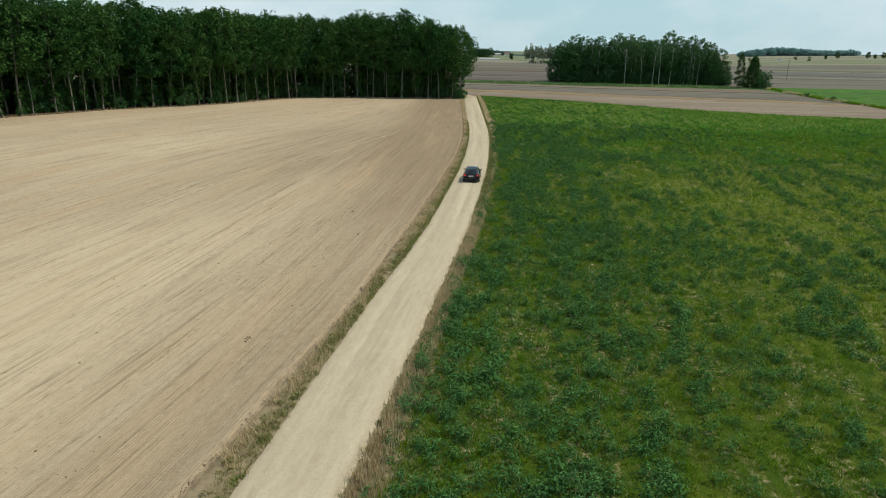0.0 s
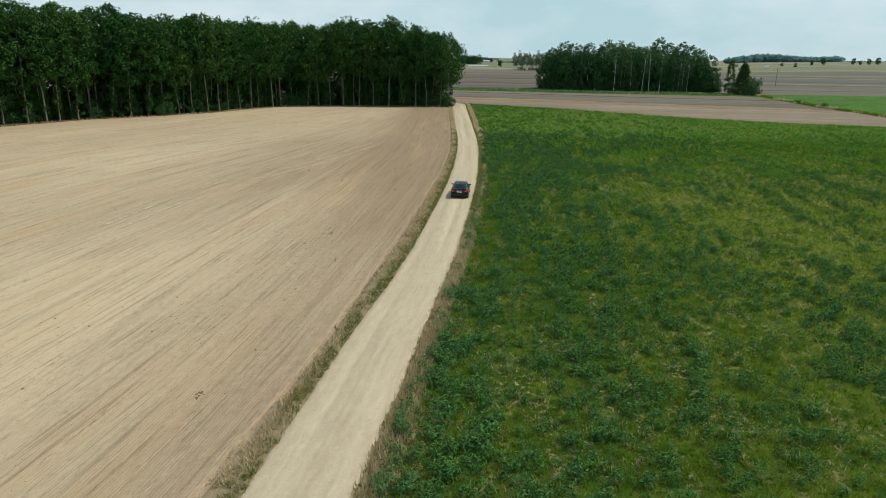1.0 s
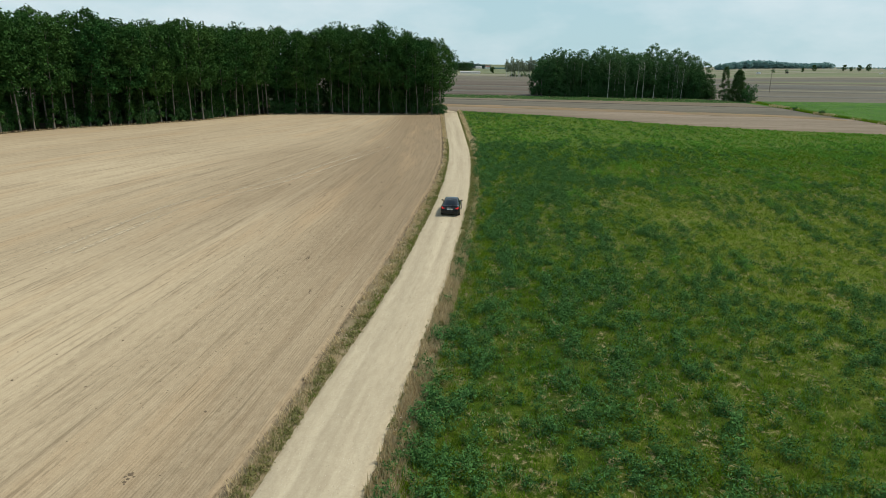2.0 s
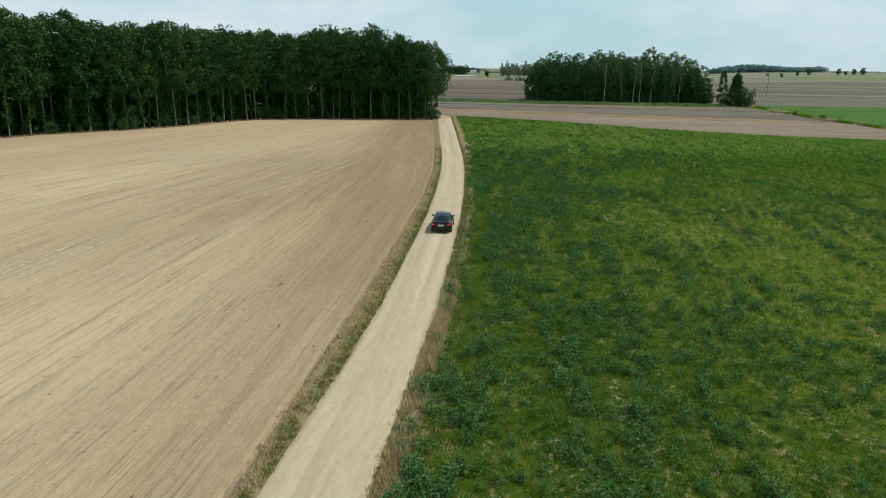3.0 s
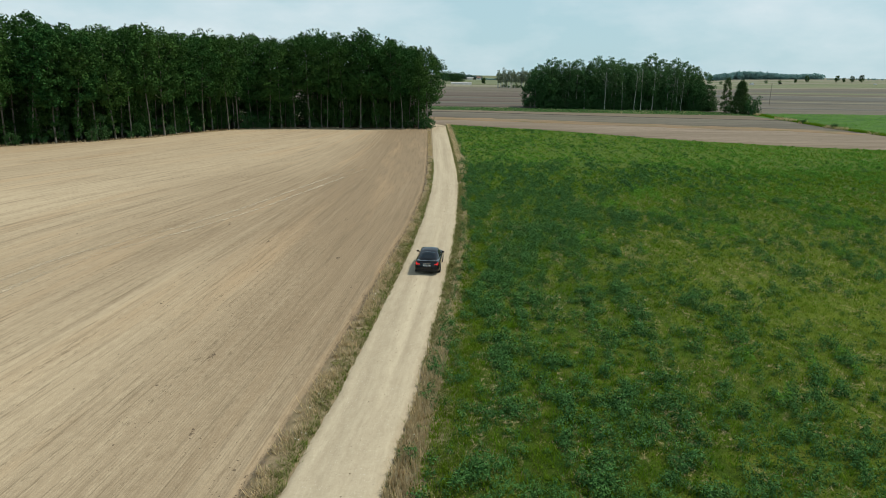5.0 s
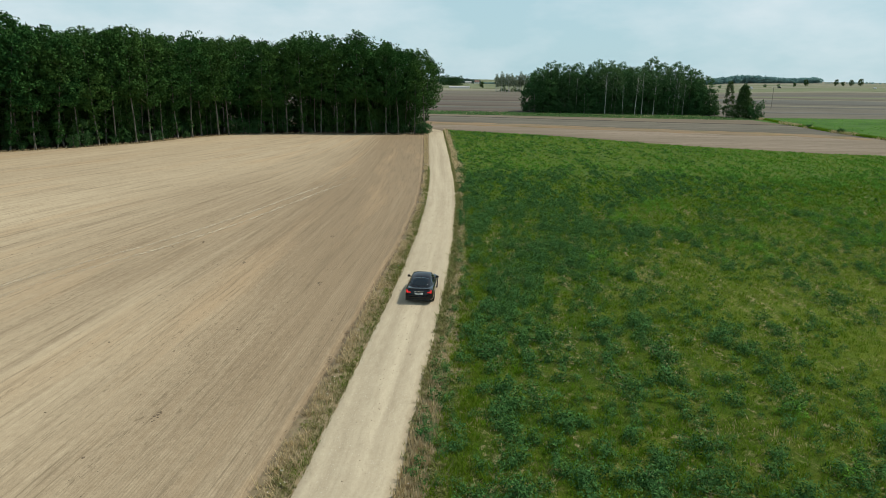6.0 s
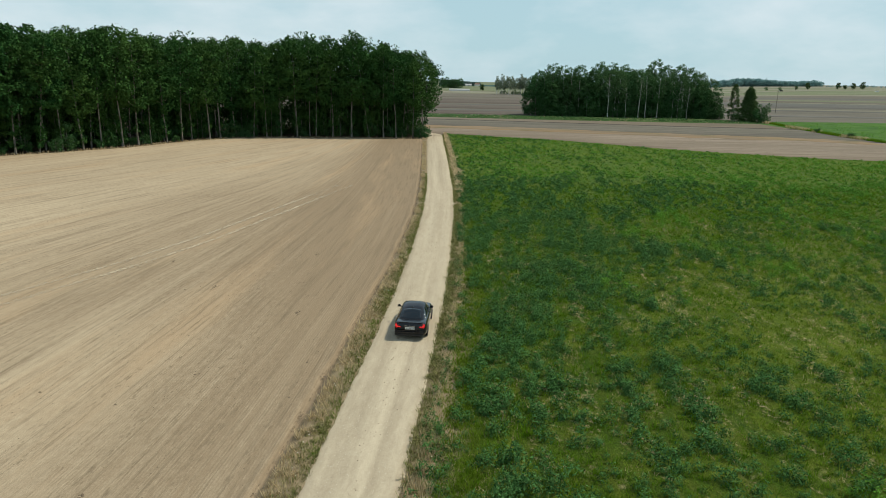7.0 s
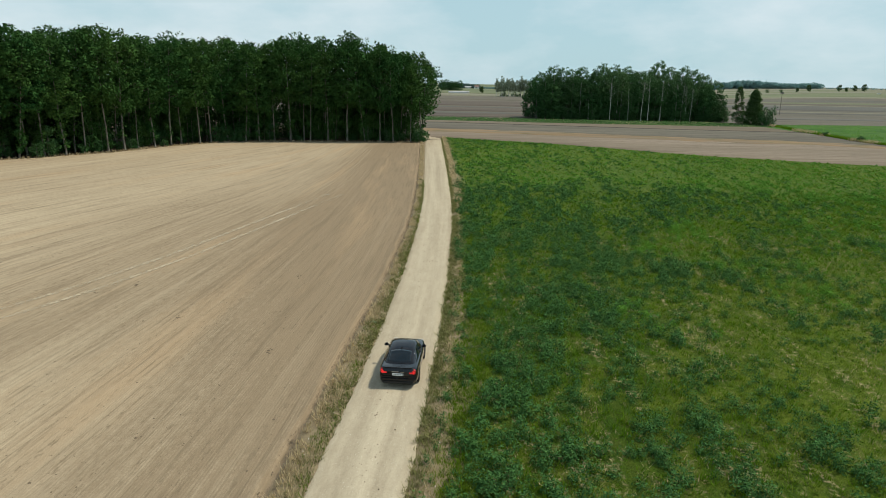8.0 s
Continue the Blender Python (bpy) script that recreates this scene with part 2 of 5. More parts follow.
def meadow_material(name, grass, lush, bare, bare_from):
    m = Nodes(name, 0.95, 0.1)
    n1 = m.noise(m.coords("pos"), 0.045, 4, 0.55)
    n2 = m.noise(m.coords("pos", (1, 0.16, 1), 8), 0.8, 4, 0.6)
    sep = m.n.new("ShaderNodeSeparateXYZ")
    m.l.new(m.geo.outputs["Position"], sep.inputs["Vector"])
    thin = m.math("MULTIPLY", m.grey(sep.outputs["X"], 8.0, 30.0), m.grey(sep.outputs["Y"], 75.0, 115.0, 1, 0))
    n3 = m.noise(m.coords("pos"), 3.5, 5, 0.7)
    col = m.mix(m.grey(n1, 0.40, 0.62), lush, grass)
    col = m.mix(m.grey(n2, 0.42, 0.68, 0, 0.5), col, tuple(c * 0.6 for c in lush))
    n6 = m.noise(m.coords("pos", (1, 0.3, 1), 8), 1.3, 4, 0.65)
    col = m.mix(m.grey(n6, 0.46, 0.60, 0, 0.55), col, (0.066, 0.076, 0.012))
    col = m.mix(m.math("MULTIPLY", thin, m.grey(n6, 0.30, 0.55)), col, (0.125, 0.180, 0.015))
    col = m.mix(m.math("MULTIPLY", m.grey(n2, 0.5, 0.62), m.grey(n3, bare_from, bare_from + 0.1)), col, bare)
    col = m.mix(m.grey(sep.outputs["Y"], 105.0, 150.0, 0, 0.6), col, (0.080, 0.172, 0.017))
    # near-black noise spots paint the shade between plants onto the ground
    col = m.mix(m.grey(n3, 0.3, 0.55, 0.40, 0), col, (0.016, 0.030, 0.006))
    n7 = m.noise(m.coords("pos", (1, 0.5, 1), 8), 1.7, 5, 0.7)
    col = m.mix(m.grey(n7, 0.60, 0.68, 0, 0.7), col, (0.27, 0.235, 0.125))
    n8 = m.noise(m.coords("pos", (1, 0.7, 1), 8), 0.5, 4, 0.6)
    col = m.mix(m.grey(n8, 0.50, 0.64, 0, 0.6), col, (0.125, 0.165, 0.014))
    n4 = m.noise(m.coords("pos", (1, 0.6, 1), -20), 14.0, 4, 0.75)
    # finer dark flecks: shade among the blades, again laid into the colour
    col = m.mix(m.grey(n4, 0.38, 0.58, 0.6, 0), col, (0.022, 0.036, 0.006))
    col = m.mix(m.grey(n4, 0.60, 0.72, 0, 0.5), col, (0.19, 0.20, 0.05))
    away = m.n.new("ShaderNodeSeparateXYZ")
    m.l.new(m.coords("uv"), away.inputs["Vector"])
    ragged = m.math("ADD", away.outputs["X"], m.math("MULTIPLY", n7, 4.0))
    col = m.mix(m.grey(ragged, 2.0, 3.2, 0.8, 0), col, m.mix(m.grey(n4, 0.40, 0.62), (0.13, 0.112, 0.055), (0.29, 0.240, 0.150)))
    m.bump(m.math("ADD", n3, n4), 0.9, 0.10)
    return m.colour(col)


SOIL = soil_material("tilled_soil", (0.450, 0.373, 0.255), (0.246, 0.189, 0.122))
TRACK = track_material("pressed_soil", (0.50, 0.425, 0.302), 0.28)
TURNED = track_material("turned_earth", (0.140, 0.108, 0.074), 0.40)
TAN_SOIL = mottled("tan_soil", (0.178, 0.146, 0.108), (0.236, 0.194, 0.148), (0.150, 0.122, 0.090), 0.05, 0.5, stretch=(0.25, 1, 1))
BROWN_SOIL = mottled("brown_soil", (0.094, 0.080, 0.066), (0.124, 0.106, 0.087), (0.070, 0.062, 0.052), 0.04, 0.4, stretch=(0.2, 1, 1))
STRIP_SOIL = mottled("strip_soil", (0.144, 0.122, 0.090), (0.187, 0.159, 0.120), (0.120, 0.101, 0.075), 0.05, 0.5, stretch=(0.25, 1, 1))
GREY_SOIL = mottled("grey_soil", (0.113, 0.104, 0.084), (0.146, 0.135, 0.107), (0.092, 0.085, 0.068), 0.03, 0.3, stretch=(0.2, 1, 1))
FURROW_SOIL = mottled("furrow_soil", (0.040, 0.036, 0.031), (0.060, 0.054, 0.046), (0.085, 0.075, 0.060), 0.1, 0.5, stretch=(0.2, 1, 1))
DARK_SOIL = mottled("dark_soil", (0.098, 0.098, 0.087), (0.130, 0.128, 0.112), (0.082, 0.081, 0.072), 0.03, 0.3, stretch=(0.2, 1, 1))
STUBBLE = mottled("dry_stubble", (0.250, 0.172, 0.096), (0.165, 0.137, 0.100), (0.085, 0.105, 0.040), 0.14, 0.16, stretch=(0.25, 1, 1))
STRAW_FIELD = mottled("straw_field", (0.215, 0.205, 0.150), (0.175, 0.175, 0.128), (0.14, 0.15, 0.10), 0.01, 0.1, stretch=(0.2, 1, 1))
PALE_GREEN = mottled("pale_green_field", (0.12, 0.145, 0.08), (0.165, 0.185, 0.11), (0.10, 0.12, 0.065), 0.01, 0.1, stretch=(0.2, 1, 1))
GREEN_STRIP = mottled("grass_strip", (0.034, 0.074, 0.022), (0.055, 0.098, 0.030), (0.12, 0.11, 0.05), 0.06, 0.9)
BRIGHT_GREEN = mottled("bright_meadow", (0.040, 0.105, 0.018), (0.072, 0.150, 0.026), (0.026, 0.072, 0.014), 0.08, 0.35)
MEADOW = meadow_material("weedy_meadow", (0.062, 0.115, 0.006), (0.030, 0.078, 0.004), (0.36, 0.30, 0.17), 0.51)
VERGE = mottled("verge_earth", (0.250, 0.198, 0.126), (0.205, 0.165, 0.100), (0.140, 0.128, 0.060), 0.9, 5.0)
LITTER = mottled("leaf_litter", (0.05, 0.04, 0.025), (0.09, 0.065, 0.035), (0.03, 0.03, 0.015), 0.3, 2.0)
GRAVEL = road_material()
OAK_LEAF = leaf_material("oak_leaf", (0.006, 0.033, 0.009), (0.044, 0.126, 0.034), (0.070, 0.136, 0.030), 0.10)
BIRCH_LEAF = leaf_material("birch_leaf", (0.030, 0.088, 0.034), (0.100, 0.208, 0.076), (0.110, 0.190, 0.076), 0.25)
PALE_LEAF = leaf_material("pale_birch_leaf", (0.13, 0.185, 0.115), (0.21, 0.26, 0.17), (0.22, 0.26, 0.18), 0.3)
# bluish and pale: the haze of distance is mixed into this leaf colour
HAZED_LEAF = leaf_material("hazed_leaf", (0.150, 0.280, 0.280), (0.210, 0.350, 0.340), (0.20, 0.34, 0.33), 0.45)
ALDER_LEAF = leaf_material("alder_leaf", (0.030, 0.068, 0.022), (0.080, 0.145, 0.045), (0.085, 0.135, 0.045), 0.25)
# same haze tint, weaker and greener, for the wood behind the farm
HAZED_GREEN_LEAF = leaf_material("hazed_green_leaf", (0.075, 0.125, 0.115), (0.11, 0.165, 0.145), (0.11, 0.16, 0.145), 0.4)
SPRUCE_LEAF = leaf_material("shrub_leaf", (0.023, 0.074, 0.027), (0.064, 0.152, 0.050), (0.068, 0.140, 0.048), 0.22)
WEED_LEAF = leaf_material("weed_leaf", (0.010, 0.044, 0.016), (0.108, 0.250, 0.078), (0.070, 0.170, 0.038), 0.12, 0.8)
# brighter copy of the weed leaf: sunward glow put into the colour
BRIGHTENED_LEAF = leaf_material("brightened_leaf", (0.036, 0.120, 0.018), (0.155, 0.360, 0.058), (0.140, 0.310, 0.034), 0.25, 0.75)
LOW_LEAF = leaf_material("low_herb_leaf", (0.034, 0.092, 0.008), (0.108, 0.205, 0.016), (0.140, 0.185, 0.018), 0.3, 0.7)
GRASS_LEAF = leaf_material("grass_blade", (0.040, 0.118, 0.006), (0.112, 0.245, 0.012), (0.165, 0.235, 0.016), 0.4, 0.7)
OLIVE_LEAF = leaf_material("olive_blade", (0.082, 0.165, 0.012), (0.195, 0.300, 0.028), (0.255, 0.285, 0.052), 0.4, 0.7)
HERB_LEAF = leaf_material("herb_leaf", (0.10, 0.130, 0.036), (0.215, 0.235, 0.080), (0.28, 0.255, 0.115), 0.3, 0.8)
DRY_LEAF = leaf_material("dry_grass_blade", (0.38, 0.30, 0.17), (0.66, 0.55, 0.36), (0.52, 0.42, 0.24), 0.4, 0.8)
BARK = bark_material("oak_bark", (0.085, 0.080, 0.068), (0.23, 0.215, 0.18))
BIRCH_BARK = birch_bark()
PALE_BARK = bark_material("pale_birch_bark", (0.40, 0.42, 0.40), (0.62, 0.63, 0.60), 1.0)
PETAL = plain("white_petal", (0.8, 0.8, 0.74), 0.7)
STONE = plain("pale_stone", (0.50, 0.455, 0.36), 0.9, 0, 0.2)
CLOD = plain("earth_clod", (0.145, 0.113, 0.078), 0.95, 0, 0.1)

# ---- plan ----
ROAD = [(-60, -19.0, -15.2), (0, -10.3, -6.5), (18.9, -7.3, -3.5), (26.2, -6.25, -2.3), (32.2, -5.4, -1.4), (40.9, -4.05, -0.2), (47.2, -2.95, 0.75), (55.5, -1.7, 1.95), (66.1, -0.5, 3.15), (73.5, 0.35, 3.95), (82.6, 1.25, 4.85), (94.4, 2.2, 5.75), (112.1, 3.2, 6.85), (132.2, 3.8, 7.65), (165.2, 4.2, 8.3), (206.5, 4.5, 8.75), (226, 4.8, 9.0)]
SOIL_EDGE = [(-60, -20.4), (0, -11.6), (19.1, -8.6), (24.7, -7.55), (30.7, -6.4), (38.7, -5.15), (47.0, -4.1), (59.0, -2.5), (66.1, -1.55), (74.8, -0.7), (82.2, 0.12), (92.0, 1.15), (112.6, 2.5), (132.2, 3.0), (165.2, 3.35), (214.8, 3.5)]
GREEN_EDGE = [(-60, -13.5), (0, -4.7), (18.9, -2.2), (35.4, 0.3), (47, 1.9), (57, 3.2), (65.6, 4.2), (73.5, 5.1), (84.4, 6.2), (112.9, 8.1), (149.9, 9.3), (182.9, 9.9), (234.2, 10.2)]
FOREST = [(-125.0, 60.0), (-103.0, 100.0), (-89.7, 134.5), (-79.8, 160.5), (-66.1, 175.8), (-59.0, 184.1), (-52.7, 197.8), (-43.7, 210.0), (-30.7, 213.6), (3.1, 217.1)]
GREEN_FAR = [(-20.0, 236.0), (10.0, 233.0), (40.8, 217.7), (64.3, 198.8), (92.0, 184.3), (114.5, 178.8), (160.0, 172.0), (260.0, 160.0)]
DRY_LINE = [(-120, 272.0), (13.6, 264.6), (48.7, 256.2), (80.2, 246.1), (114.0, 239.1), (136.0, 228.0)]
FURROW_LINE = [(-120, 306.0), (15.1, 298.9), (56.0, 291.2), (94.0, 283.0), (118.6, 280.4), (139.5, 278.0)]
STRIP_NEAR = [(-120, 318.0), (15.8, 312.8), (59.6, 308.9), (103.7, 306.6), (130.9, 307.3), (143.0, 308.0)]
STRIP_FAR = [(-120, 338.0), (16.9, 336.8), (65.4, 336.4), (115.6, 337.4), (143.0, 328.0)]
DITCH = [(200.0, 134.5), (224.2, 136.2), (249.0, 136.1), (283.8, 140.3), (310.6, 143.8), (330, 147)]


def smooth(a, b, v):
    u = np.clip((np.asarray(v, float) - a) / (b - a), 0, 1)
    return u * u * (3 - 2 * u)


def terrain(x, y):
    """The lie of the land: a flat rise that falls away gently, and higher ground far off on one side."""
    side = np.asarray(x, float) / np.maximum(np.asarray(y, float), 100.0)
    z = -0.14 - 1.6 * smooth(77, 177, y)
    z = z + 8.5 * smooth(0.36, 0.64, side) * smooth(550, 1050, y) - 2.0 * smooth(500, 1000, y) * (1 - smooth(0.30, 0.46, side))
    z = z - 14.0 * smooth(1250, 2400, y) * (1 - smooth(0.32, 0.47, side))
    return z


def along(table, v, column=1):
    a = np.array(table, float)
    return np.interp(v, a[:, 0], a[:, column])


def mesh_from(name, verts, faces, material, uvs=None, smooth_shade=False):
    """A mesh from arrays; faces is an array with 3 or 4 columns."""
    me = bpy.data.meshes.new(name)
    verts, faces = np.asarray(verts, np.float32), np.asarray(faces, np.int32)
    k = faces.shape[1]
    me.vertices.add(len(verts))
    me.vertices.foreach_set("co", verts.ravel())
    me.loops.add(faces.size)
    me.loops.foreach_set("vertex_index", faces.ravel())
    me.polygons.add(len(faces))
    me.polygons.foreach_set("loop_start", np.arange(0, faces.size, k, dtype=np.int32))
    me.polygons.foreach_set("loop_total", np.full(len(faces), k, np.int32))
    if uvs is not None:
        layer = me.uv_layers.new(name="plan")
        layer.data.foreach_set("uv", np.asarray(uvs, np.float32)[faces.ravel()].ravel())
    me.update(calc_edges=True)
    me.validate()
    if smooth_shade:
        me.polygons.foreach_set("use_smooth", np.ones(len(faces), bool))
    me.materials.append(material)
    return me


def grid_faces(rows, cols):
    i = np.arange((rows - 1) * (cols - 1))
    a = (i // (cols - 1)) * cols + i % (cols - 1)
    return np.stack([a, a + 1, a + cols + 1, a + cols], 1)


def sheet(name, material, label, X, Y, lift=0.0, uv=None, category="ground"):
    """A sheet of land over the grids X, Y."""
    Z = terrain(X, Y) + lift
    v = np.stack([X, Y, Z], -1).reshape(-1, 3)
    u = np.stack([X, Y], -1).reshape(-1, 2) if uv is None else np.stack(uv, -1).reshape(-1, 2)
    ob = new(name, mesh_from(name, v, grid_faces(*X.shape), material, u, True))
    return tagged(ob, label, category, kind="structure")


def strip_x(name, material, label, near, far, x0, x1, lift, n=60, m=6, wobble=0.0):
    """A strip of field between two lines that run across the view."""
    xs = np.linspace(x0, x1, n)
    ya = along(near, xs) if isinstance(near, list) else np.full(n, float(near))
    yb = along(far, xs) if isinstance(far, list) else np.full(n, float(far))
    if wobble:
        wob = np.array([noise.noise((x * 0.15, ya[0], 3.1)) for x in xs]) * wobble
        ya, yb = ya + wob, yb + wob[::-1]
    s = np.concatenate([[0], np.linspace(0, 1, m), [1]])[:, None]
    drop = np.zeros((m + 2, 1))
    drop[0] = drop[-1] = -0.3 - lift
    Y = ya[None] * (1 - s) + yb[None] * s
    Y[0] -= 0.6 + lift * 2
    Y[-1] += 0.6 + lift * 2
    X = np.repeat(xs[None], m + 2, 0)
    return sheet(name, material, label, X, Y, lift + drop, category="field")


# ---- ground ----
gx = np.array([-4600, -3000, -1800, -1000, -600, -400, -250, -150, -100, -60, -30, -15, 0, 15, 30, 60, 100, 150, 200, 250, 300, 340, 380, 420, 460, 500, 540, 580, 620, 660, 700, 750, 800, 850, 900, 950, 1000, 1100, 1200, 1300, 1400, 1600, 1800, 2000, 2500, 3000, 4600.0])
gy = np.array([-1200, -600, -300, -150, -60, 0, 30, 60, 72, 77, 81, 85, 90, 95, 100, 105, 110, 115, 120, 125, 130, 135, 140, 145, 150, 155, 160, 165, 169, 173, 177, 182, 200, 250, 300, 400, 500, 550, 600, 650, 700, 750, 800, 850, 900, 950, 1000, 1050, 1150, 1250, 1350, 1450, 1600, 1750, 1900, 2050, 2200, 2400, 2800, 3400, 4600.0])
GX, GY = np.meshgrid(gx, gy)
sheet("ground", GREY_SOIL, "grey-brown bare farmland reaching the horizon", GX, GY, -0.15 - 0.5 * smooth(1200, 2400, GY))

# tilled field beside the road, with the plough furrow along its edge
fy = np.concatenate([np.arange(-60, 10, 5.0), np.arange(10, 120, 0.8), np.arange(120, 217, 2.0)])
fd = np.array([0, 0.12, 0.28, 0.42, 0.55, 0.68, 0.8, 0.95, 1.2, 1.6, 2.2, 3, 4, 5.5, 7.5, 10, 13, 16, 19, 22, 25, 28, 32, 36, 46, 58, 72, 88, 104, 120, 140.0])
dip = np.zeros(len(fd))
dip[1:7] = -0.06, -0.13, -0.10, 0.02, 0.04, 0.02
edge = along(SOIL_EDGE, fy) + np.array([0.16 * noise.noise((0, y * 0.6, 0.5)) for y in fy])
fa = np.array(FOREST)
left = np.interp(fy, fa[:, 1], fa[:, 0])
left[fy < 60] = -125
soft_edge = along(SOIL_EDGE, fy)
for _ in range(60):
    soft_edge[1:-1] = (soft_edge[:-2] + soft_edge[1:-1] + soft_edge[2:]) / 3
span = np.minimum(140.0, edge - left)[:, None]
FX = edge[:, None] - np.where(fd[None] <= 5, fd[None], 5 + (fd[None] - 5) * (span - 5) / 135.0)
FY = np.repeat(fy[:, None], len(fd), 1)
rough_land = np.array([[0.025 * noise.noise((x * 0.9, y * 0.25, 2.0)) for x, y in zip(rx, ry)] for rx, ry in zip(FX, FY)])
base_line = -9.0 + 0.17 * (FY - 20) + 0.0009 * np.clip(FY - 60, 0, None) ** 2     # the way the far side was driven
near_track = 1 - smooth(4.0, 30.0, edge[:, None] - FX)
driven = FX - (soft_edge[:, None] * near_track + base_line * (1 - near_track))
sheet("tilled_field", SOIL, "pale brown freshly tilled bare field with fine drill rows", FX[:, ::-1], FY, (0.03 + dip[None] + rough_land)[:, ::-1], (driven[:, ::-1], FY), "field")

# weedy meadow on the other side
my = np.concatenate([np.arange(-60, 10, 5.0), np.arange(10, 130, 1.2), np.arange(130, 236, 3.0), [236.0]])
ma = np.array(GREEN_FAR)
order = np.argsort(ma[:, 1])
right = np.interp(my, ma[order, 1], ma[order, 0])
right[my < 160] = 260
start = along(GREEN_EDGE, my) + np.array([0.6 * noise.noise((2.2, y * 0.35, 8)) + 0.6 * noise.noise((2.2, y * 1.3, 8)) for y in my])
right = np.maximum(right, start + 0.3)
s = np.linspace(0, 1, 60) ** 1.7
MX = start[:, None] + (right - start)[:, None] * s[None]
MY = np.repeat(my[:, None], 60, 1)
bumps = np.array([[0.06 * noise.noise((x * 0.5, y * 0.5, 7.0)) for x, y in zip(rx, ry)] for rx, ry in zip(MX, MY)])
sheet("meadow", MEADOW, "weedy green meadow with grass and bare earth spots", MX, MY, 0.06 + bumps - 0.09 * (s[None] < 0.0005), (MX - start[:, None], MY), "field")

# road and verges
ry = np.concatenate([np.arange(-60, 8, 4.0), np.arange(8, 140, 0.35), np.arange(140, 226, 1.0)])
rl = along(ROAD, ry, 1) + np.array([0.10 * noise.noise((5, y * 1.3, 0)) + 0.08 * noise.noise((5, y * 0.3, 4)) for y in ry])
rr = along(ROAD, ry, 2) + np.array([0.10 * noise.noise((9, y * 1.3, 0)) + 0.08 * noise.noise((9, y * 0.3, 4)) for y in ry])
rs = np.array([0, 0.03, 0.12, 0.25, 0.38, 0.5, 0.62, 0.75, 0.88, 0.97, 1.0])
rz = np.array([-0.03, 0.045, 0.06, 0.045, 0.065, 0.08, 0.065, 0.045, 0.06, 0.045, -0.03])
RX = rl[:, None] + (rr - rl)[:, None] * rs[None]
RY = np.repeat(ry[:, None], len(rs), 1)
sheet("road", GRAVEL, "pale sandy gravel farm track with faint wheel lanes", RX, RY, rz[None] + 0.02, (rs[None] * 3.7 + 0 * RY, RY), "road")
# the bend behind the wood
ba = np.linspace(0, radians(80), 22)
bend_x = 6.9 - 14 * (1 - np.cos(ba))
bend_y = 226 + 14 * np.sin(ba)
bx = np.concatenate([bend_x, bend_x[-1] - np.linspace(2, 80, 14)])
by = np.concatenate([bend_y, bend_y[-1] + np.linspace(0.35, 14, 14)])
tx, ty = np.gradient(bx), np.gradient(by)
tl = np.hypot(tx, ty)
w = np.linspace(2.1, -2.1, 7)
BX = bx[:, None] - (ty / tl)[:, None] * w[None]
BY = by[:, None] + (tx / tl)[:, None] * w[None]
sheet("road_bend", GRAVEL, "pale gravel track bending behind the wood", BX, BY, 0.06, None, "road")
vs = np.linspace(0, 1, 6)
vl = along(SOIL_EDGE, ry) - 0.2
VX = vl[:, None] + (rl + 0.15 - vl)[:, None] * vs[None]
VY = np.repeat(ry[:, None], 6, 1)
sheet("verge_field_side", VERGE, "narrow grassy earth verge with dry tufts", VX, VY, np.array([0.02, 0.07, 0.10, 0.10, 0.07, 0.0])[None], None, "verge")
ve = along(GREEN_EDGE, ry) + 0.9
WX = rr[:, None] - 0.15 + (ve - rr + 0.15)[:, None] * vs[None]
sheet("verge_meadow_side", VERGE, "strip of dry straw-coloured verge beside the track", WX, VY, np.array([0.0, 0.05, 0.07, 0.05, 0.02, -0.06])[None], None, "verge")

# ragged ribbon of dark earth turned up along the edge of the tilled field
fr = np.arange(12, 160, 0.22)
ridge = along(SOIL_EDGE, fr) + np.array([0.16 * noise.noise((0.4, y * 0.5, 2.5)) for y in fr])
ru = np.linspace(-1, 1, 7)
UX = ridge[:, None] - 0.10 + 0.20 * ru[None]
UY = np.repeat(fr[:, None], 7, 1)
lumps = np.array([[0.05 * noise.noise((x * 5, y * 3, 6.0)) for x, y in zip(ax, ay)] for ax, ay in zip(UX, UY)])
sheet("turned_furrow", TURNED, "ragged ribbon of dark turned earth along the tilled field", UX, UY, 0.055 + 0.05 * (1 - ru[None] ** 2) + lumps, (ru[None] + 0 * UY, UY), "furrow")

# forest floor
ff = np.array(FOREST)
back = ff + np.array([[-70, 20], [-70, 30], [-60, 50], [-50, 60], [-40, 70], [-30, 70], [-25, 60], [-15, 50], [-5, 45], [0, 24]])
t5 = np.linspace(0, 1, 5)[:, None, None]
FL = ff[None] * (1 - t5) + back[None] * t5
sheet("forest_floor", LITTER, "dark leaf litter under the wood", FL[..., 0], FL[..., 1], 0.06)

# field strips beyond
strip_x("field_strip", TAN_SOIL, "bare tan harrowed field strip", GREEN_FAR, DRY_LINE, -20, 136, 0.0, wobble=0.4)
strip_x("dry_strip", STUBBLE, "rusty dry stubble strip between bare fields", [(a, b - 9) for a, b in DRY_LINE], [(a, b + 3.5) for a, b in DRY_LINE], -20, 132, 0.03, 120, wobble=3.0)
strip_x("field_strip", GREY_SOIL, "grey-brown bare field strip", [(a, b + 2.5) for a, b in DRY_LINE], FURROW_LINE, -60, 138, 0.02, wobble=0.5)
strip_x("furrow", FURROW_SOIL, "dark open furrow between two fields", FURROW_LINE, [(a, b + 2.2) for a, b in FURROW_LINE], -60, 138, 0.06, wobble=0.6)
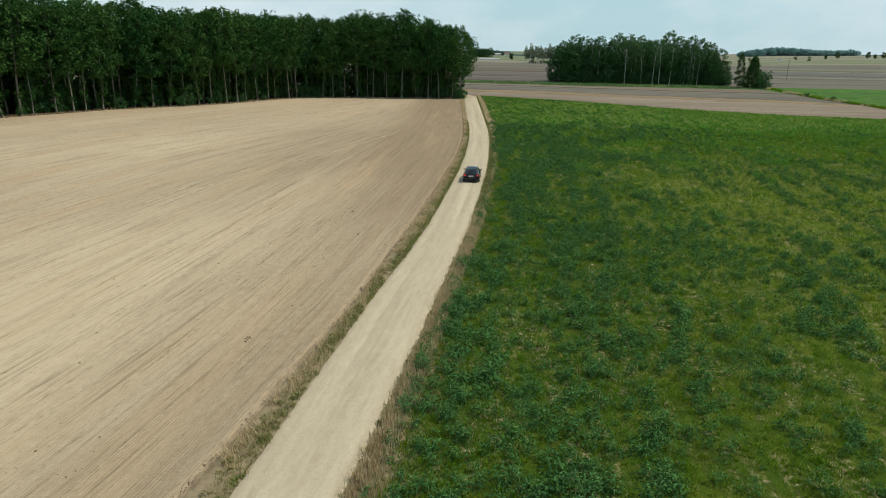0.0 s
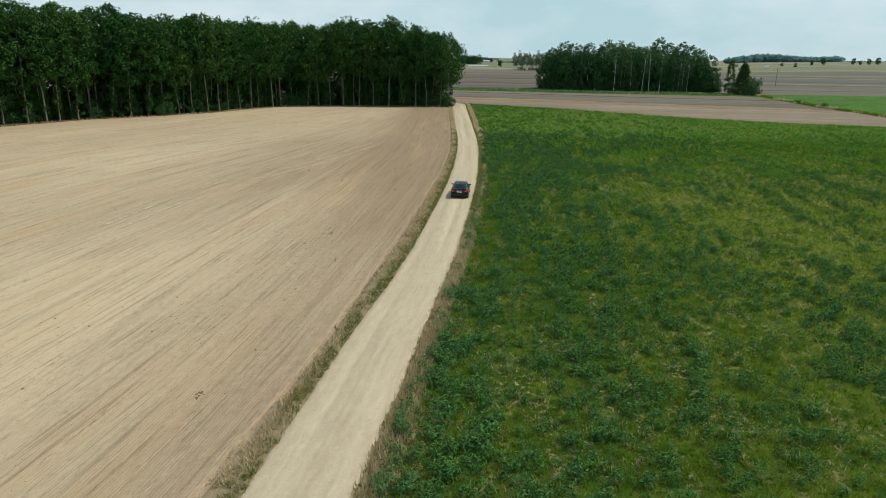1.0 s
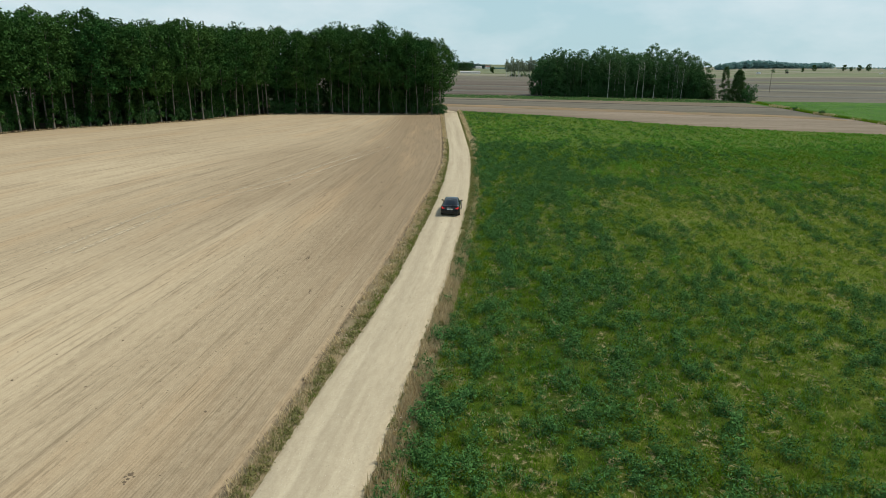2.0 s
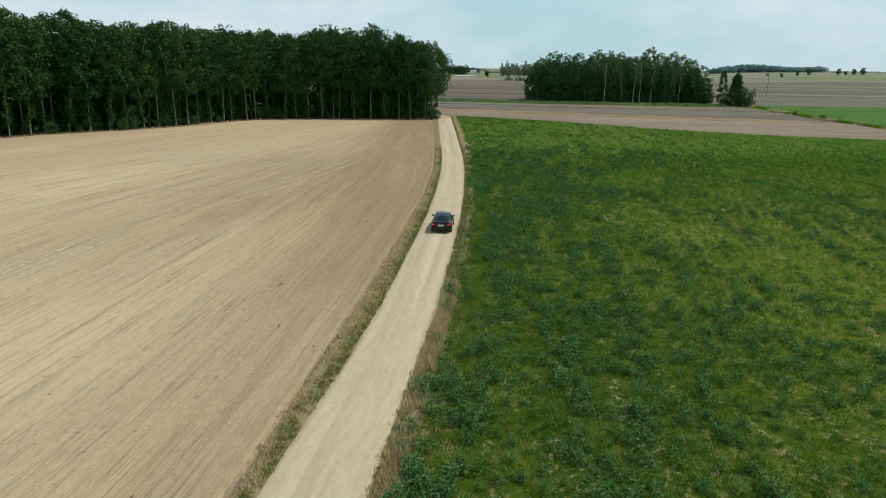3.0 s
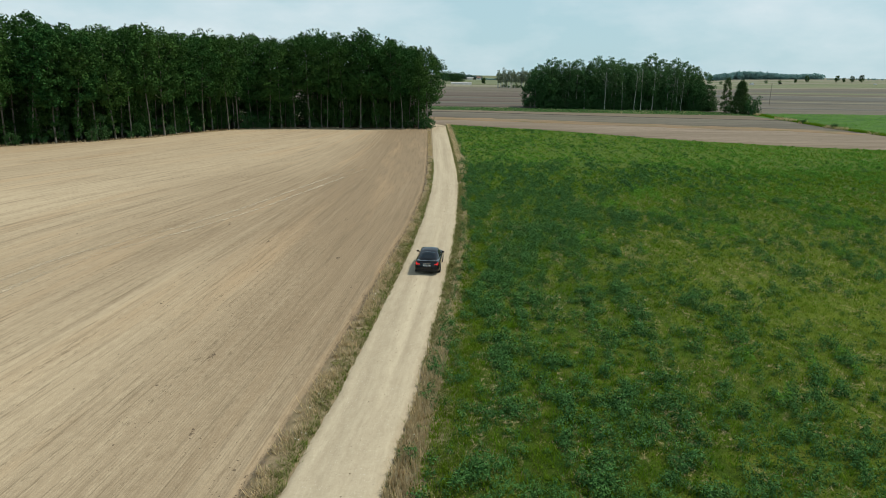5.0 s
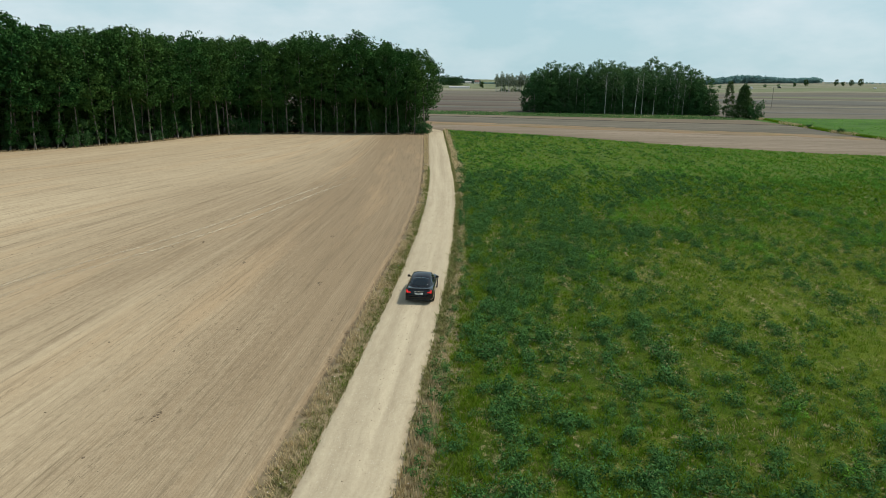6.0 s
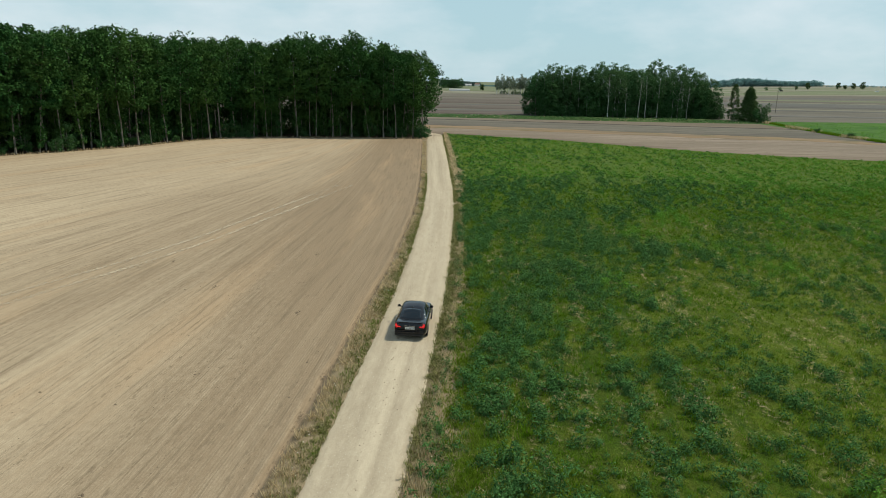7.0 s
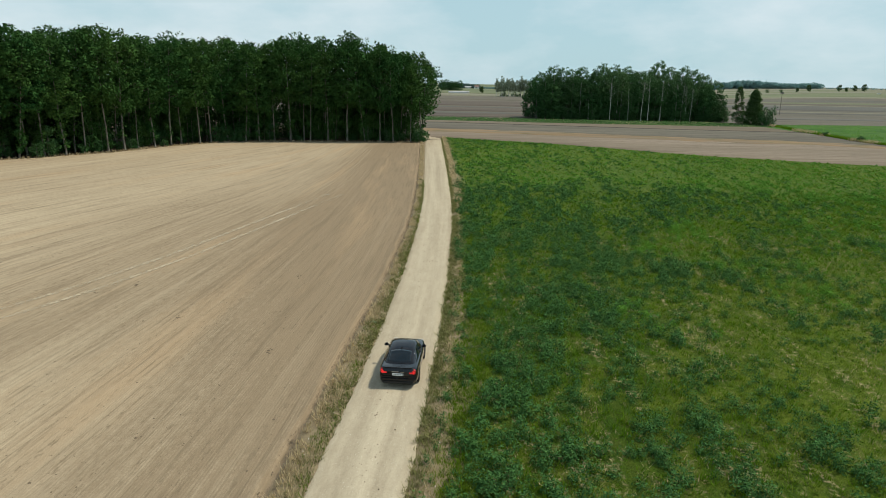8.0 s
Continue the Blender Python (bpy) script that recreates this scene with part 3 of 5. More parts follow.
strip_x("field_strip", STRIP_SOIL, "bare brown field strip", [(a, b + 2.2) for a, b in FURROW_LINE], STRIP_NEAR, -60, 140, 0.02)
strip_x("grass_strip", GREEN_STRIP, "green grass strip in front of the grove", STRIP_NEAR, STRIP_FAR, -60, 143, 0.06, wobble=1.2)
strip_x("bright_meadow", BRIGHT_GREEN, "bright green mown meadow", [(134.5, 200), (320, 205), (600, 210)], [(134.5, 322), (200, 330), (600, 345)], 138, 600, 0.05)
strip_x("far_field", BROWN_SOIL, "brown bare field with straight work lines", 345, 372, -150, 52, 0.08)
strip_x("far_field", DARK_SOIL, "dark grey ploughed field", 372, 385, -150, 320, 0.08)
strip_x("far_field", BROWN_SOIL, "brown harrowed field", 398, 440, -150, 110, 0.1)
strip_x("far_field", DARK_SOIL, "dark band of ploughed earth", 440, 452, -150, 420, 0.12)
strip_x("far_field", BROWN_SOIL, "brown harrowed field", 470, 560, -200, 150, 0.12)
strip_x("far_field", STRAW_FIELD, "thin pale line of stubble", 462, 466, 150, 480, 0.13)
strip_x("far_field", DARK_SOIL, "dark ploughed field", 500, 590, 220, 600, 0.15)
strip_x("far_field", STRAW_FIELD, "thin pale line of stubble", 592, 600, 230, 640, 0.2)
strip_x("far_field", PALE_GREEN, "narrow green field strip", 640, 662, 300, 760, 0.32)
strip_x("far_field", DARK_SOIL, "dark ploughed field", 690, 715, 260, 800, 0.32)
strip_x("far_field", GREY_SOIL, "pale brown bare field", 600, 720, -250, 260, 0.2)
strip_x("far_field", GREY_SOIL, "grey bare field", 610, 780, 260, 900, 0.25)
strip_x("far_field", STRAW_FIELD, "thin strip of straw stubble", 785, 815, 200, 1100, 0.35)
strip_x("far_field", PALE_GREEN, "pale green young crop", 820, 960, 150, 1300, 0.4, 80, 12)
for y0, y1, material, label in ((965, 1040, STRAW_FIELD, "pale straw stubble field"), (1044, 1130, PALE_GREEN, "pale green young crop"), (1134, 1290, STRAW_FIELD, "pale straw stubble field"), (1295, 1500, PALE_GREEN, "pale green young crop"), (1505, 2000, STRAW_FIELD, "pale straw stubble field")):
    strip_x("far_field", material, label, y0, y1, 250, 1900, 0.6, 80, 10)
strip_x("far_field", STRAW_FIELD, "pale straw stubble field", 760, 900, -300, 180, 0.35)
strip_x("far_field", PALE_GREEN, "pale green meadow", 920, 2000, -300, 240, 0.5, 60, 20)
strip_x("far_field", PALE_GREEN, "hazy green farmland near the skyline", 2005, 4400, -2600, 940, 0.8, 60, 14)
strip_x("far_field", STRAW_FIELD, "hazy straw-coloured farmland near the skyline", 2005, 4400, 940, 4300, 0.8, 60, 14)


# ---- helpers for things ----
def part(name, me, parent, label=""):
    """One mesh as a part of a thing."""
    ob = new(name, me)
    ob.parent = parent
    return tagged(ob, label)


def from_bm(name, bm, material, bevel=0.0, smooth_shade=False):
    if bevel:
        bmesh.ops.bevel(bm, geom=list(bm.edges), offset=bevel, segments=2, affect="EDGES", clamp_overlap=True)
    me = bpy.data.meshes.new(name)
    bmesh.ops.recalc_face_normals(bm, faces=bm.faces)
    bm.to_mesh(me)
    bm.free()
    me.materials.append(material)
    if smooth_shade:
        for p in me.polygons:
            p.use_smooth = True
    return me


def box_mesh(name, material, x0, x1, y0, y1, z0, z1, bevel=0.0):
    bm = bmesh.new()
    bmesh.ops.create_cube(bm, size=1, matrix=Matrix.Translation(((x0 + x1) / 2, (y0 + y1) / 2, (z0 + z1) / 2)) @ Matrix.Diagonal((x1 - x0, y1 - y0, z1 - z0, 1)))
    return from_bm(name, bm, material, bevel)


def land(x, y):
    return float(terrain(x, y))


def leaf_quads(rng, centres, length, width, up=0.0, facing=None):
    """A pointed leaf at each centre, turned at random; up raises their tips, facing gives the way their faces look."""
    n = len(centres)
    a = rng.normal(size=(n, 3))
    a[:, 2] = a[:, 2] * (1 - up) + up * 1.6
    side = rng.normal(size=(n, 3)) if facing is None else facing
    if facing is not None:
        a = np.cross(facing, a)
    a /= np.linalg.norm(a, axis=1, keepdims=True) + 1e-9
    b = np.cross(a, side)
    b /= np.linalg.norm(b, axis=1, keepdims=True) + 1e-9
    L = (length * rng.uniform(0.7, 1.3, n))[:, None]
    W = (width * rng.uniform(0.7, 1.3, n))[:, None]
    v = np.stack([centres - a * L * 0.45 - b * W * 0.5, centres - a * L * 0.35 + b * W * 0.5, centres + a * L * 0.6], 1).reshape(-1, 3)
    return v, np.arange(3 * n).reshape(n, 3)


def tube(path, radii, sides=7):
    """A tapered tube along a path of points."""
    path = np.asarray(path, float)
    d = np.gradient(path, axis=0)
    d /= np.linalg.norm(d, axis=1, keepdims=True)
    ref = np.where(np.abs(d[:, 2:3]) > 0.9, np.array([[1.0, 0, 0]]), np.array([[0, 0, 1.0]]))
    u = np.cross(d, ref)
    u /= np.linalg.norm(u, axis=1, keepdims=True)
    w = np.cross(d, u)
    ang = np.arange(sides) * 2 * math.pi / sides
    ring = u[:, None] * np.cos(ang)[None, :, None] + w[:, None] * np.sin(ang)[None, :, None]
    v = (path[:, None] + ring * np.asarray(radii)[:, None, None]).reshape(-1, 3)
    f = []
    for i in range(len(path) - 1):
        for j in range(sides):
            k = (j + 1) % sides
            f.append((i * sides + j, i * sides + k, (i + 1) * sides + k, (i + 1) * sides + j))
    return v, np.array(f)


def joined(pieces):
    vs, fs, n = [], [], 0
    for v, f in pieces:
        vs.append(v)
        fs.append(f + n)
        n += len(v)
    return np.concatenate(vs), np.concatenate(fs)


def tree(name, seed, height, crown_base, radius, clusters, leaves, leaf, bark, foliage, label, category="tree", trunk_r=0.24, sprouts=0, shape=0.6, limb_n=10, puff=1.25, width=0.7, stems=1, cone=0.0):
    """A tree: tapered trunk with limbs, and a crown of leaf clusters with gaps between them."""
    rng = np.random.default_rng(seed)
    root = new(name)
    root.empty_display_size = 0.5
    wood, centres, sizes = [], [], []
    for k in range(stems):
        off = np.array([0.0, 0.0]) if stems == 1 else rng.normal(0, radius * 0.18, 2)
        lean = rng.normal(0, 0.035 if stems == 1 else 0.12, 2)
        zs = np.linspace(-0.4, height * 0.88, 9)
        sway = np.cumsum(rng.normal(0, 0.012, (9, 2)) * height * 0.3, axis=0)
        sway -= sway[0]
        path = np.column_stack([off[0] + lean[0] * zs + sway[:, 0], off[1] + lean[1] * zs + sway[:, 1], zs])
        rad = trunk_r * (1 - 0.86 * np.linspace(0, 1, 9) ** 1.1)
        rad[0] *= 1.35
        wood.append(tube(path, rad, 5))
        axis = lambda z: np.array([np.interp(z, zs, path[:, 0]), np.interp(z, zs, path[:, 1]), z])
        n_limb = max(3, limb_n // stems)
        for i in range(n_limb):
            z0 = height * (crown_base * 0.9 + (0.85 - crown_base * 0.9) * (i + rng.uniform(0, 0.8)) / n_limb)
            ang = i * 2.4 + rng.uniform(-0.5, 0.5)
            u = (z0 / height - crown_base) / (1 - crown_base)
            reach = radius * max(0.15 if cone else 0.25, math.sin(math.pi * min(max(u * 0.85 + 0.12, 0.05), 0.97)) ** shape if not cone else (1.04 - min(max(u, 0), 1)) ** cone) * rng.uniform(0.6, 0.95)
            p0 = axis(z0)
            tip = p0 + np.array([math.cos(ang) * reach, math.sin(ang) * reach, reach * rng.uniform(0.3, 0.9)])
            tip[2] = min(tip[2], height * 0.93)
            mid = (p0 + tip) / 2 + np.array([0, 0, -0.08 * reach]) + rng.normal(0, 0.06 * reach, 3)
            r0 = float(np.interp(z0, zs, rad)) * 0.5
            wood.append(tube([p0, mid, tip], [r0, r0 * 0.6, r0 * 0.2], 3))
            centres.append(tip)
            sizes.append(puff)
        for i in range(max(1, clusters // stems)):
            u = rng.uniform(0.0, 1.0) ** 0.85
            r = radius * (math.sin(math.pi * (u * 0.85 + 0.12)) ** shape if not cone else min(1.0, 0.6 + 4 * u) * (1.04 - u) ** cone)
            rho = r * math.sqrt(rng.uniform(0.2, 1.0)) * rng.uniform(0.85, 1.08)
            ang = rng.uniform(0, 2 * math.pi)
            z = height * (crown_base + (1 - crown_base) * u) - puff * 0.5
            c = axis(min(z, height * 0.88))
            centres.append(np.array([c[0] + rho * math.cos(ang), c[1] + rho * math.sin(ang), z + rng.uniform(-0.5, 0.5)]))
            sizes.append(puff * rng.uniform(0.65, 1.25) * (1.0 - 0.3 * u))
        for i in range(sprouts):
            z = height * rng.uniform(0.05, crown_base)
            ang = rng.uniform(0, 2 * math.pi)
            c = axis(z)
            centres.append(c + np.array([math.cos(ang), math.sin(ang), 0]) * rng.uniform(0.2, 0.9))
            sizes.append(0.65)
    pts, look_out = [], []
    for c, sz in zip(centres, sizes):
        n = max(4, int(leaves * (sz / puff) ** 1.5))
        q = rng.normal(size=(n, 3))
        q /= np.linalg.norm(q, axis=1, keepdims=True)
        look_out.append(q + rng.normal(0, 0.75, (n, 3)) + np.array([0, 0, 0.45]))
        q = q * rng.uniform(0.45, 1.0, (n, 1)) ** 0.5 * sz
        q[:, 2] *= 0.82
        pts.append(c + q)
    pts, look_out = np.concatenate(pts), np.concatenate(look_out)
    ok = pts[:, 2] > 0.05
    pts, look_out = pts[ok], look_out[ok]
    v, f = leaf_quads(rng, pts, np.full(len(pts), leaf), np.full(len(pts), leaf * width), 0.0, look_out)
    wv, wf = joined(wood)
    part("trunk", mesh_from("trunk", wv, wf, bark, None, True), root, "bare trunk with limbs")
    part("crown", mesh_from("crown", v, f, foliage), root)
    return tagged(root, label, category)


def hide_away(ob):
    """Remove a pattern thing once its copies stand."""
    for o in (*ob.children_recursive, ob):
        bpy.data.objects.remove(o)


def plant(pattern, x, y, turn, size, group="", tall=1.0, sink=0.0):
    ob = copy_thing(pattern, pose(x, y, land(x, y) - sink, 0, 0, turn) @ Matrix.Diagonal((size, size, size * tall, 1)))
    if group:
        ob["group"] = group
    return ob


# ---- the wood ----
OAK = "tall oak in full dark green leaf at the wood's edge"
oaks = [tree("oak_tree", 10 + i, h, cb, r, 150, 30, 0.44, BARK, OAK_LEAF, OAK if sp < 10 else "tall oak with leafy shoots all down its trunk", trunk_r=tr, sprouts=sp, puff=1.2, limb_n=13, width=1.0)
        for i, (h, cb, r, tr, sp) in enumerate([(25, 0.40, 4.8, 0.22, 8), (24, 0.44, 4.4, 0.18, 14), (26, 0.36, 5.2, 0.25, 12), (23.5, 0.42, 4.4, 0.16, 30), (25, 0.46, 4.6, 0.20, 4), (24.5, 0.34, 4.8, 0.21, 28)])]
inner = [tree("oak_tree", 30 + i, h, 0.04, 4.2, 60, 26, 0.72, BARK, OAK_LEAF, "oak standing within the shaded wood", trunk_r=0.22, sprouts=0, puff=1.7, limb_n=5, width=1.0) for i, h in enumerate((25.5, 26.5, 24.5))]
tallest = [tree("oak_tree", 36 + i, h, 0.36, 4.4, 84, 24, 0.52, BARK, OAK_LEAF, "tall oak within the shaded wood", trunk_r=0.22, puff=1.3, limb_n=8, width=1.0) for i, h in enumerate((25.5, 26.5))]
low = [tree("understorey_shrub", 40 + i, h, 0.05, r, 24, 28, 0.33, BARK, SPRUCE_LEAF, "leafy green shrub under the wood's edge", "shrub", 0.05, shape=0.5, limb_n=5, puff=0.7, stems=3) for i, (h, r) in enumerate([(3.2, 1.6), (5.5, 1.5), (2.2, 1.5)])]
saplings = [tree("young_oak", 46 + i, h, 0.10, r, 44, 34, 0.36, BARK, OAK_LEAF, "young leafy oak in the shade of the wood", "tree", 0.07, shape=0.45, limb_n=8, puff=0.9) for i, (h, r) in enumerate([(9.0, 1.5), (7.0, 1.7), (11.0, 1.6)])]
line = np.array(FOREST)
seg = np.hypot(*np.diff(line, axis=0).T)
dist = np.concatenate([[0], np.cumsum(seg)])


def on_edge(sv):
    """A place along the wood's edge and the way into the wood."""
    i = min(int(np.searchsorted(dist, sv, "right")) - 1, len(seg) - 1)
    u = (sv - dist[i]) / seg[i]
    p = line[i] * (1 - u) + line[i + 1] * u
    d = (line[i + 1] - line[i]) / seg[i]
    return p, np.array([-d[1], d[0]])


rng = np.random.default_rng(3)
heights = [(-110, 1.02), (-80, 1.00), (-60, 0.98), (-45, 0.95), (-35, 0.97), (-24, 1.06), (-14, 1.04), (-4, 0.96), (3, 0.88)]
for row, (depth, gap, kinds) in enumerate([(1.6, 4.2, oaks), (5.5, 4.4, oaks), (11.0, 5.0, tallest), (17.5, 4.4, inner), (23.0, 4.6, inner)]):
    sv = 30.0 + row * 1.3
    while sv < dist[-1] - 0.5:
        p, inward = on_edge(sv)
        q = p + inward * (depth + rng.uniform(-1.2, 1.2))
        size = np.interp(q[0], *np.array(heights).T) * rng.uniform(0.9, 1.06)
        if row >= 2:
            size *= 0.95
        if sv > dist[-1] - 12 and row == 0:
            size *= 0.93
        plant(kinds[int(rng.integers(len(kinds)))], q[0], q[1], rng.uniform(0, 360), size, "trees of the wood", sink=0.1)
        sv += gap * rng.uniform(0.75, 1.25)
for _ in range(14):
    plant(inner[int(rng.integers(3))], rng.uniform(-78, -46), rng.uniform(221, 246), rng.uniform(0, 360), rng.uniform(0.9, 1.0), "trees of the wood")
sv = 40.0
while sv < dist[-1] - 2:
    p, inward = on_edge(sv)
    q = p + inward * rng.uniform(20, 27)
    plant(low[1], q[0], q[1], rng.uniform(0, 360), rng.uniform(2.0, 2.7), "shrubs of the wood", 0.8)
    sv += rng.uniform(2.6, 3.8)
# the corner by the track leans out over it
plant(oaks[2], 3.2, 221.5, 40, 1.0, "trees of the wood", 0.86)
plant(oaks[5], 3.6, 229.0, 200, 0.96, "trees of the wood", 0.86)
plant(oaks[0], 2.2, 237.0, 120, 0.9, "trees of the wood", 0.95)
sv = 32.0
while sv < dist[-1] - 0.3:
    p, inward = on_edge(sv)
    q = p + inward * rng.uniform(0.6, 6.0)
    plant(low[int(rng.integers(3))], q[0], q[1], rng.uniform(0, 360), rng.uniform(0.55, 1.1), "shrubs of the wood")
    sv += rng.uniform(1.6, 5.0)
sv = 31.0
while sv < dist[-1] - 0.5:
    p, inward = on_edge(sv)
    q = p + inward * rng.uniform(3.0, 9.0)
    plant(saplings[int(rng.integers(3))], q[0], q[1], rng.uniform(0, 360), rng.uniform(0.7, 1.15), "young trees of the wood")
    sv += rng.uniform(0.9, 2.6)
for x, y, size in ((-45.5, 209.5, 1.25), (-40.5, 212.0, 1.1), (-43.0, 211.5, 1.0), (3.3, 218.5, 1.1), (2.2, 219.0, 0.8), (4.0, 221.5, 0.9)):
    plant(low[0], x, y, rng.uniform(0, 360), size, "shrubs of the wood")

# ---- the grove of birches ----
birches = [tree("birch_tree", 60 + i, h, cb, r, 105, 24, 0.50, BIRCH_BARK, BIRCH_LEAF, "slender pale-trunked birch with thin foliage in the grove", trunk_r=0.13, puff=1.0, shape=0.45, limb_n=12, width=0.9) for i, (h, cb, r) in enumerate([(22, 0.36, 4.1), (20, 0.22, 3.9), (22.5, 0.40, 4.4), (18.5, 0.14, 3.8)])]
bare = tree("birch_tree", 66, 20, 0.42, 3.4, 22, 9, 0.42, BIRCH_BARK, BIRCH_LEAF, "pale half-bare birch with spreading branches", trunk_r=0.21, puff=0.9, limb_n=22)
alders = [tree("alder_tree", 70 + i, h, 0.05, r, 120, 22, 0.60, BARK, SPRUCE_LEAF, "dense dark green alder leafed down to the ground", trunk_r=0.22, puff=1.2, shape=0.5, limb_n=10, width=1.0) for i, (h, r) in enumerate([(17, 5.0), (14, 4.2)])]
tops = [(48, 0.80), (60, 0.98), (75, 1.0), (88, 1.0), (96, 1.03), (104, 1.09), (114, 1.02), (126, 0.94), (138, 0.70)]
for row, (y0, gap) in enumerate([(338.5, 2.6), (342, 3.0), (347, 3.4), (353, 4.0), (360, 4.5)]):
    x = 57.0 + row * 0.7
    while x < 133.0:
        pick = int(rng.integers(4)) if rng.uniform() > (0.35 if row < 2 else 0.45) else -1
        kind = birches[pick] if pick >= 0 else alders[int(rng.integers(2))]
        size = np.interp(x, *np.array(tops).T) * rng.uniform(0.86, 1.06)
        plant(kind, x, y0 + rng.uniform(-1.5, 1.5) + 0.03 * (x - 57), rng.uniform(0, 360), size, "trees of the grove")
        x += gap * rng.uniform(0.7, 1.3)
for x, y, k, size in ((53.5, 340, 0, 1.0), (57.5, 338.5, 1, 1.05), (56, 346, 0, 1.15), (61, 343, 0, 1.1), (129.5, 339, 1, 0.9), (133.5, 340, 1, 0.85), (52, 347, 1, 0.9), (126, 337.5, 1, 0.75)):
    plant(alders[k], x, y, rng.uniform(0, 360), size, "trees of the grove")
for i in range(11):
    plant(alders[i % 2], 60 + 6.6 * i, 366, rng.uniform(0, 360), rng.uniform(0.7, 0.9), "trees of the grove")
for x, y, size in ((84.5, 335.5, 0.98), (98.0, 335.5, 0.98), (101.5, 336.8, 1.02), (113.5, 337.0, 0.9), (118.0, 337.5, 0.85), (92.5, 336.0, 0.82), (106.5, 336.5, 0.98), (116.0, 337.6, 0.92), (120.5, 338.0, 0.78), (75.5, 337.0, 0.8)):
    plant(bare, x, y, rng.uniform(0, 360), size, "trees of the grove")
x = 58.0
while x < 136:
    plant(low[int(rng.integers(3))], x, 337.0 + rng.uniform(-0.5, 3), rng.uniform(0, 360), rng.uniform(0.7, 1.9), "shrubs of the grove")
    x += rng.uniform(0.9, 2.2)
tall_alder = tree("alder_tree", 75, 14.2, 0.03, 4.5, 190, 74, 0.46, BARK, ALDER_LEAF, "free-standing dark green alder beside the ditch", trunk_r=0.2, puff=1.1, limb_n=16, cone=0.65)
tall_alder.matrix_basis = pose(140.5, 322.0, land(140, 322) - 0.1, 0, 0, 30)
pine = tree("pine_tree", 76, 15.5, 0.12, 3.0, 70, 50, 0.42, BARK, ALDER_LEAF, "thin pine with sparse layered branches beside the grove", trunk_r=0.14, puff=0.8, limb_n=18, cone=0.6)
pine.matrix_basis = pose(138.3, 331.0, land(138, 331) - 0.1)
plant(low[0], 143.4, 315.5, 20, 1.9, "ditch shrubs", 1.2)
plant(low[2], 141.9, 317.0, 80, 1.7, "ditch shrubs")
plant(low[1], 137.2, 329.0, 10, 1.0, "ditch shrubs")
plant(low[0], 138.8, 327.5, 60, 1.3, "ditch shrubs")
plant(low[0], 134.8, 337.0, 60, 1.5, "ditch shrubs")
plant(low[0], 166.0, 372.0, 50, 1.9, "ditch shrubs")
for x, y, size in ((137.6, 266.0, 0.6), (136.4, 245.0, 0.7)):
    plant(low[2], x, y, rng.uniform(0, 360), size, "ditch shrubs")

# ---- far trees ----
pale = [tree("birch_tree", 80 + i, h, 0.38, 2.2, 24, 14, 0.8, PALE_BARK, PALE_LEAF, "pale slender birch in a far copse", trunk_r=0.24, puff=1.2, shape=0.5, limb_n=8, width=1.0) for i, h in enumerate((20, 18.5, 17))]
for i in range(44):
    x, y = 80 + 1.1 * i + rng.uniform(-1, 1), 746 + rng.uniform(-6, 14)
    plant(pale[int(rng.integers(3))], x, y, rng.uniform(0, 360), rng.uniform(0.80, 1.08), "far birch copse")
for i in range(12):
    plant(low[i % 3], 85 + 3.4 * i + rng.uniform(-1, 1), 744 + rng.uniform(-3, 6), rng.uniform(0, 360), rng.uniform(0.7, 1.2), "far shrubs", sink=-0.3)
for i in range(9):
    plant(alders[i % 2], 36 + 3.3 * i + rng.uniform(-1, 1), 1108 + rng.uniform(-8, 8), rng.uniform(0, 360), rng.uniform(0.85, 1.1), "far clump of trees")
lone = [tree("field_tree", 90 + i, h, 0.2, r, 60, 26, 0.8, BARK, ALDER_LEAF, "lone round-crowned tree on the far fields", trunk_r=0.4, puff=1.4, shape=0.5, limb_n=8, width=1.0) for i, (h, r) in enumerate([(13.5, 4.2), (11, 3.8)])]
for x, y, k, size in ((82, 938, 1, 0.78), (576, 1076, 1, 0.58), (590, 1069, 0, 0.82), (624, 1048, 0, 0.76), (632, 1044, 1, 0.62), (640, 1038, 0, 0.72), (651, 1031, 0, 0.84), (720, 1030, 0, 0.8)):
    plant(lone[k], x, y, rng.uniform(0, 360), size, "lone trees on the far fields", sink=-0.5)
for x, y, size in ((540, 1096, 1.6), (557, 1087, 1.5), (470, 1100, 1.5)):
    plant(low[0], x, y, rng.uniform(0, 360), size, "far shrubs", sink=-0.6)
for pattern in (*oaks, *inner, *tallest, *low, *saplings, *birches, *pale, *lone, bare, *alders):
    hide_away(pattern)


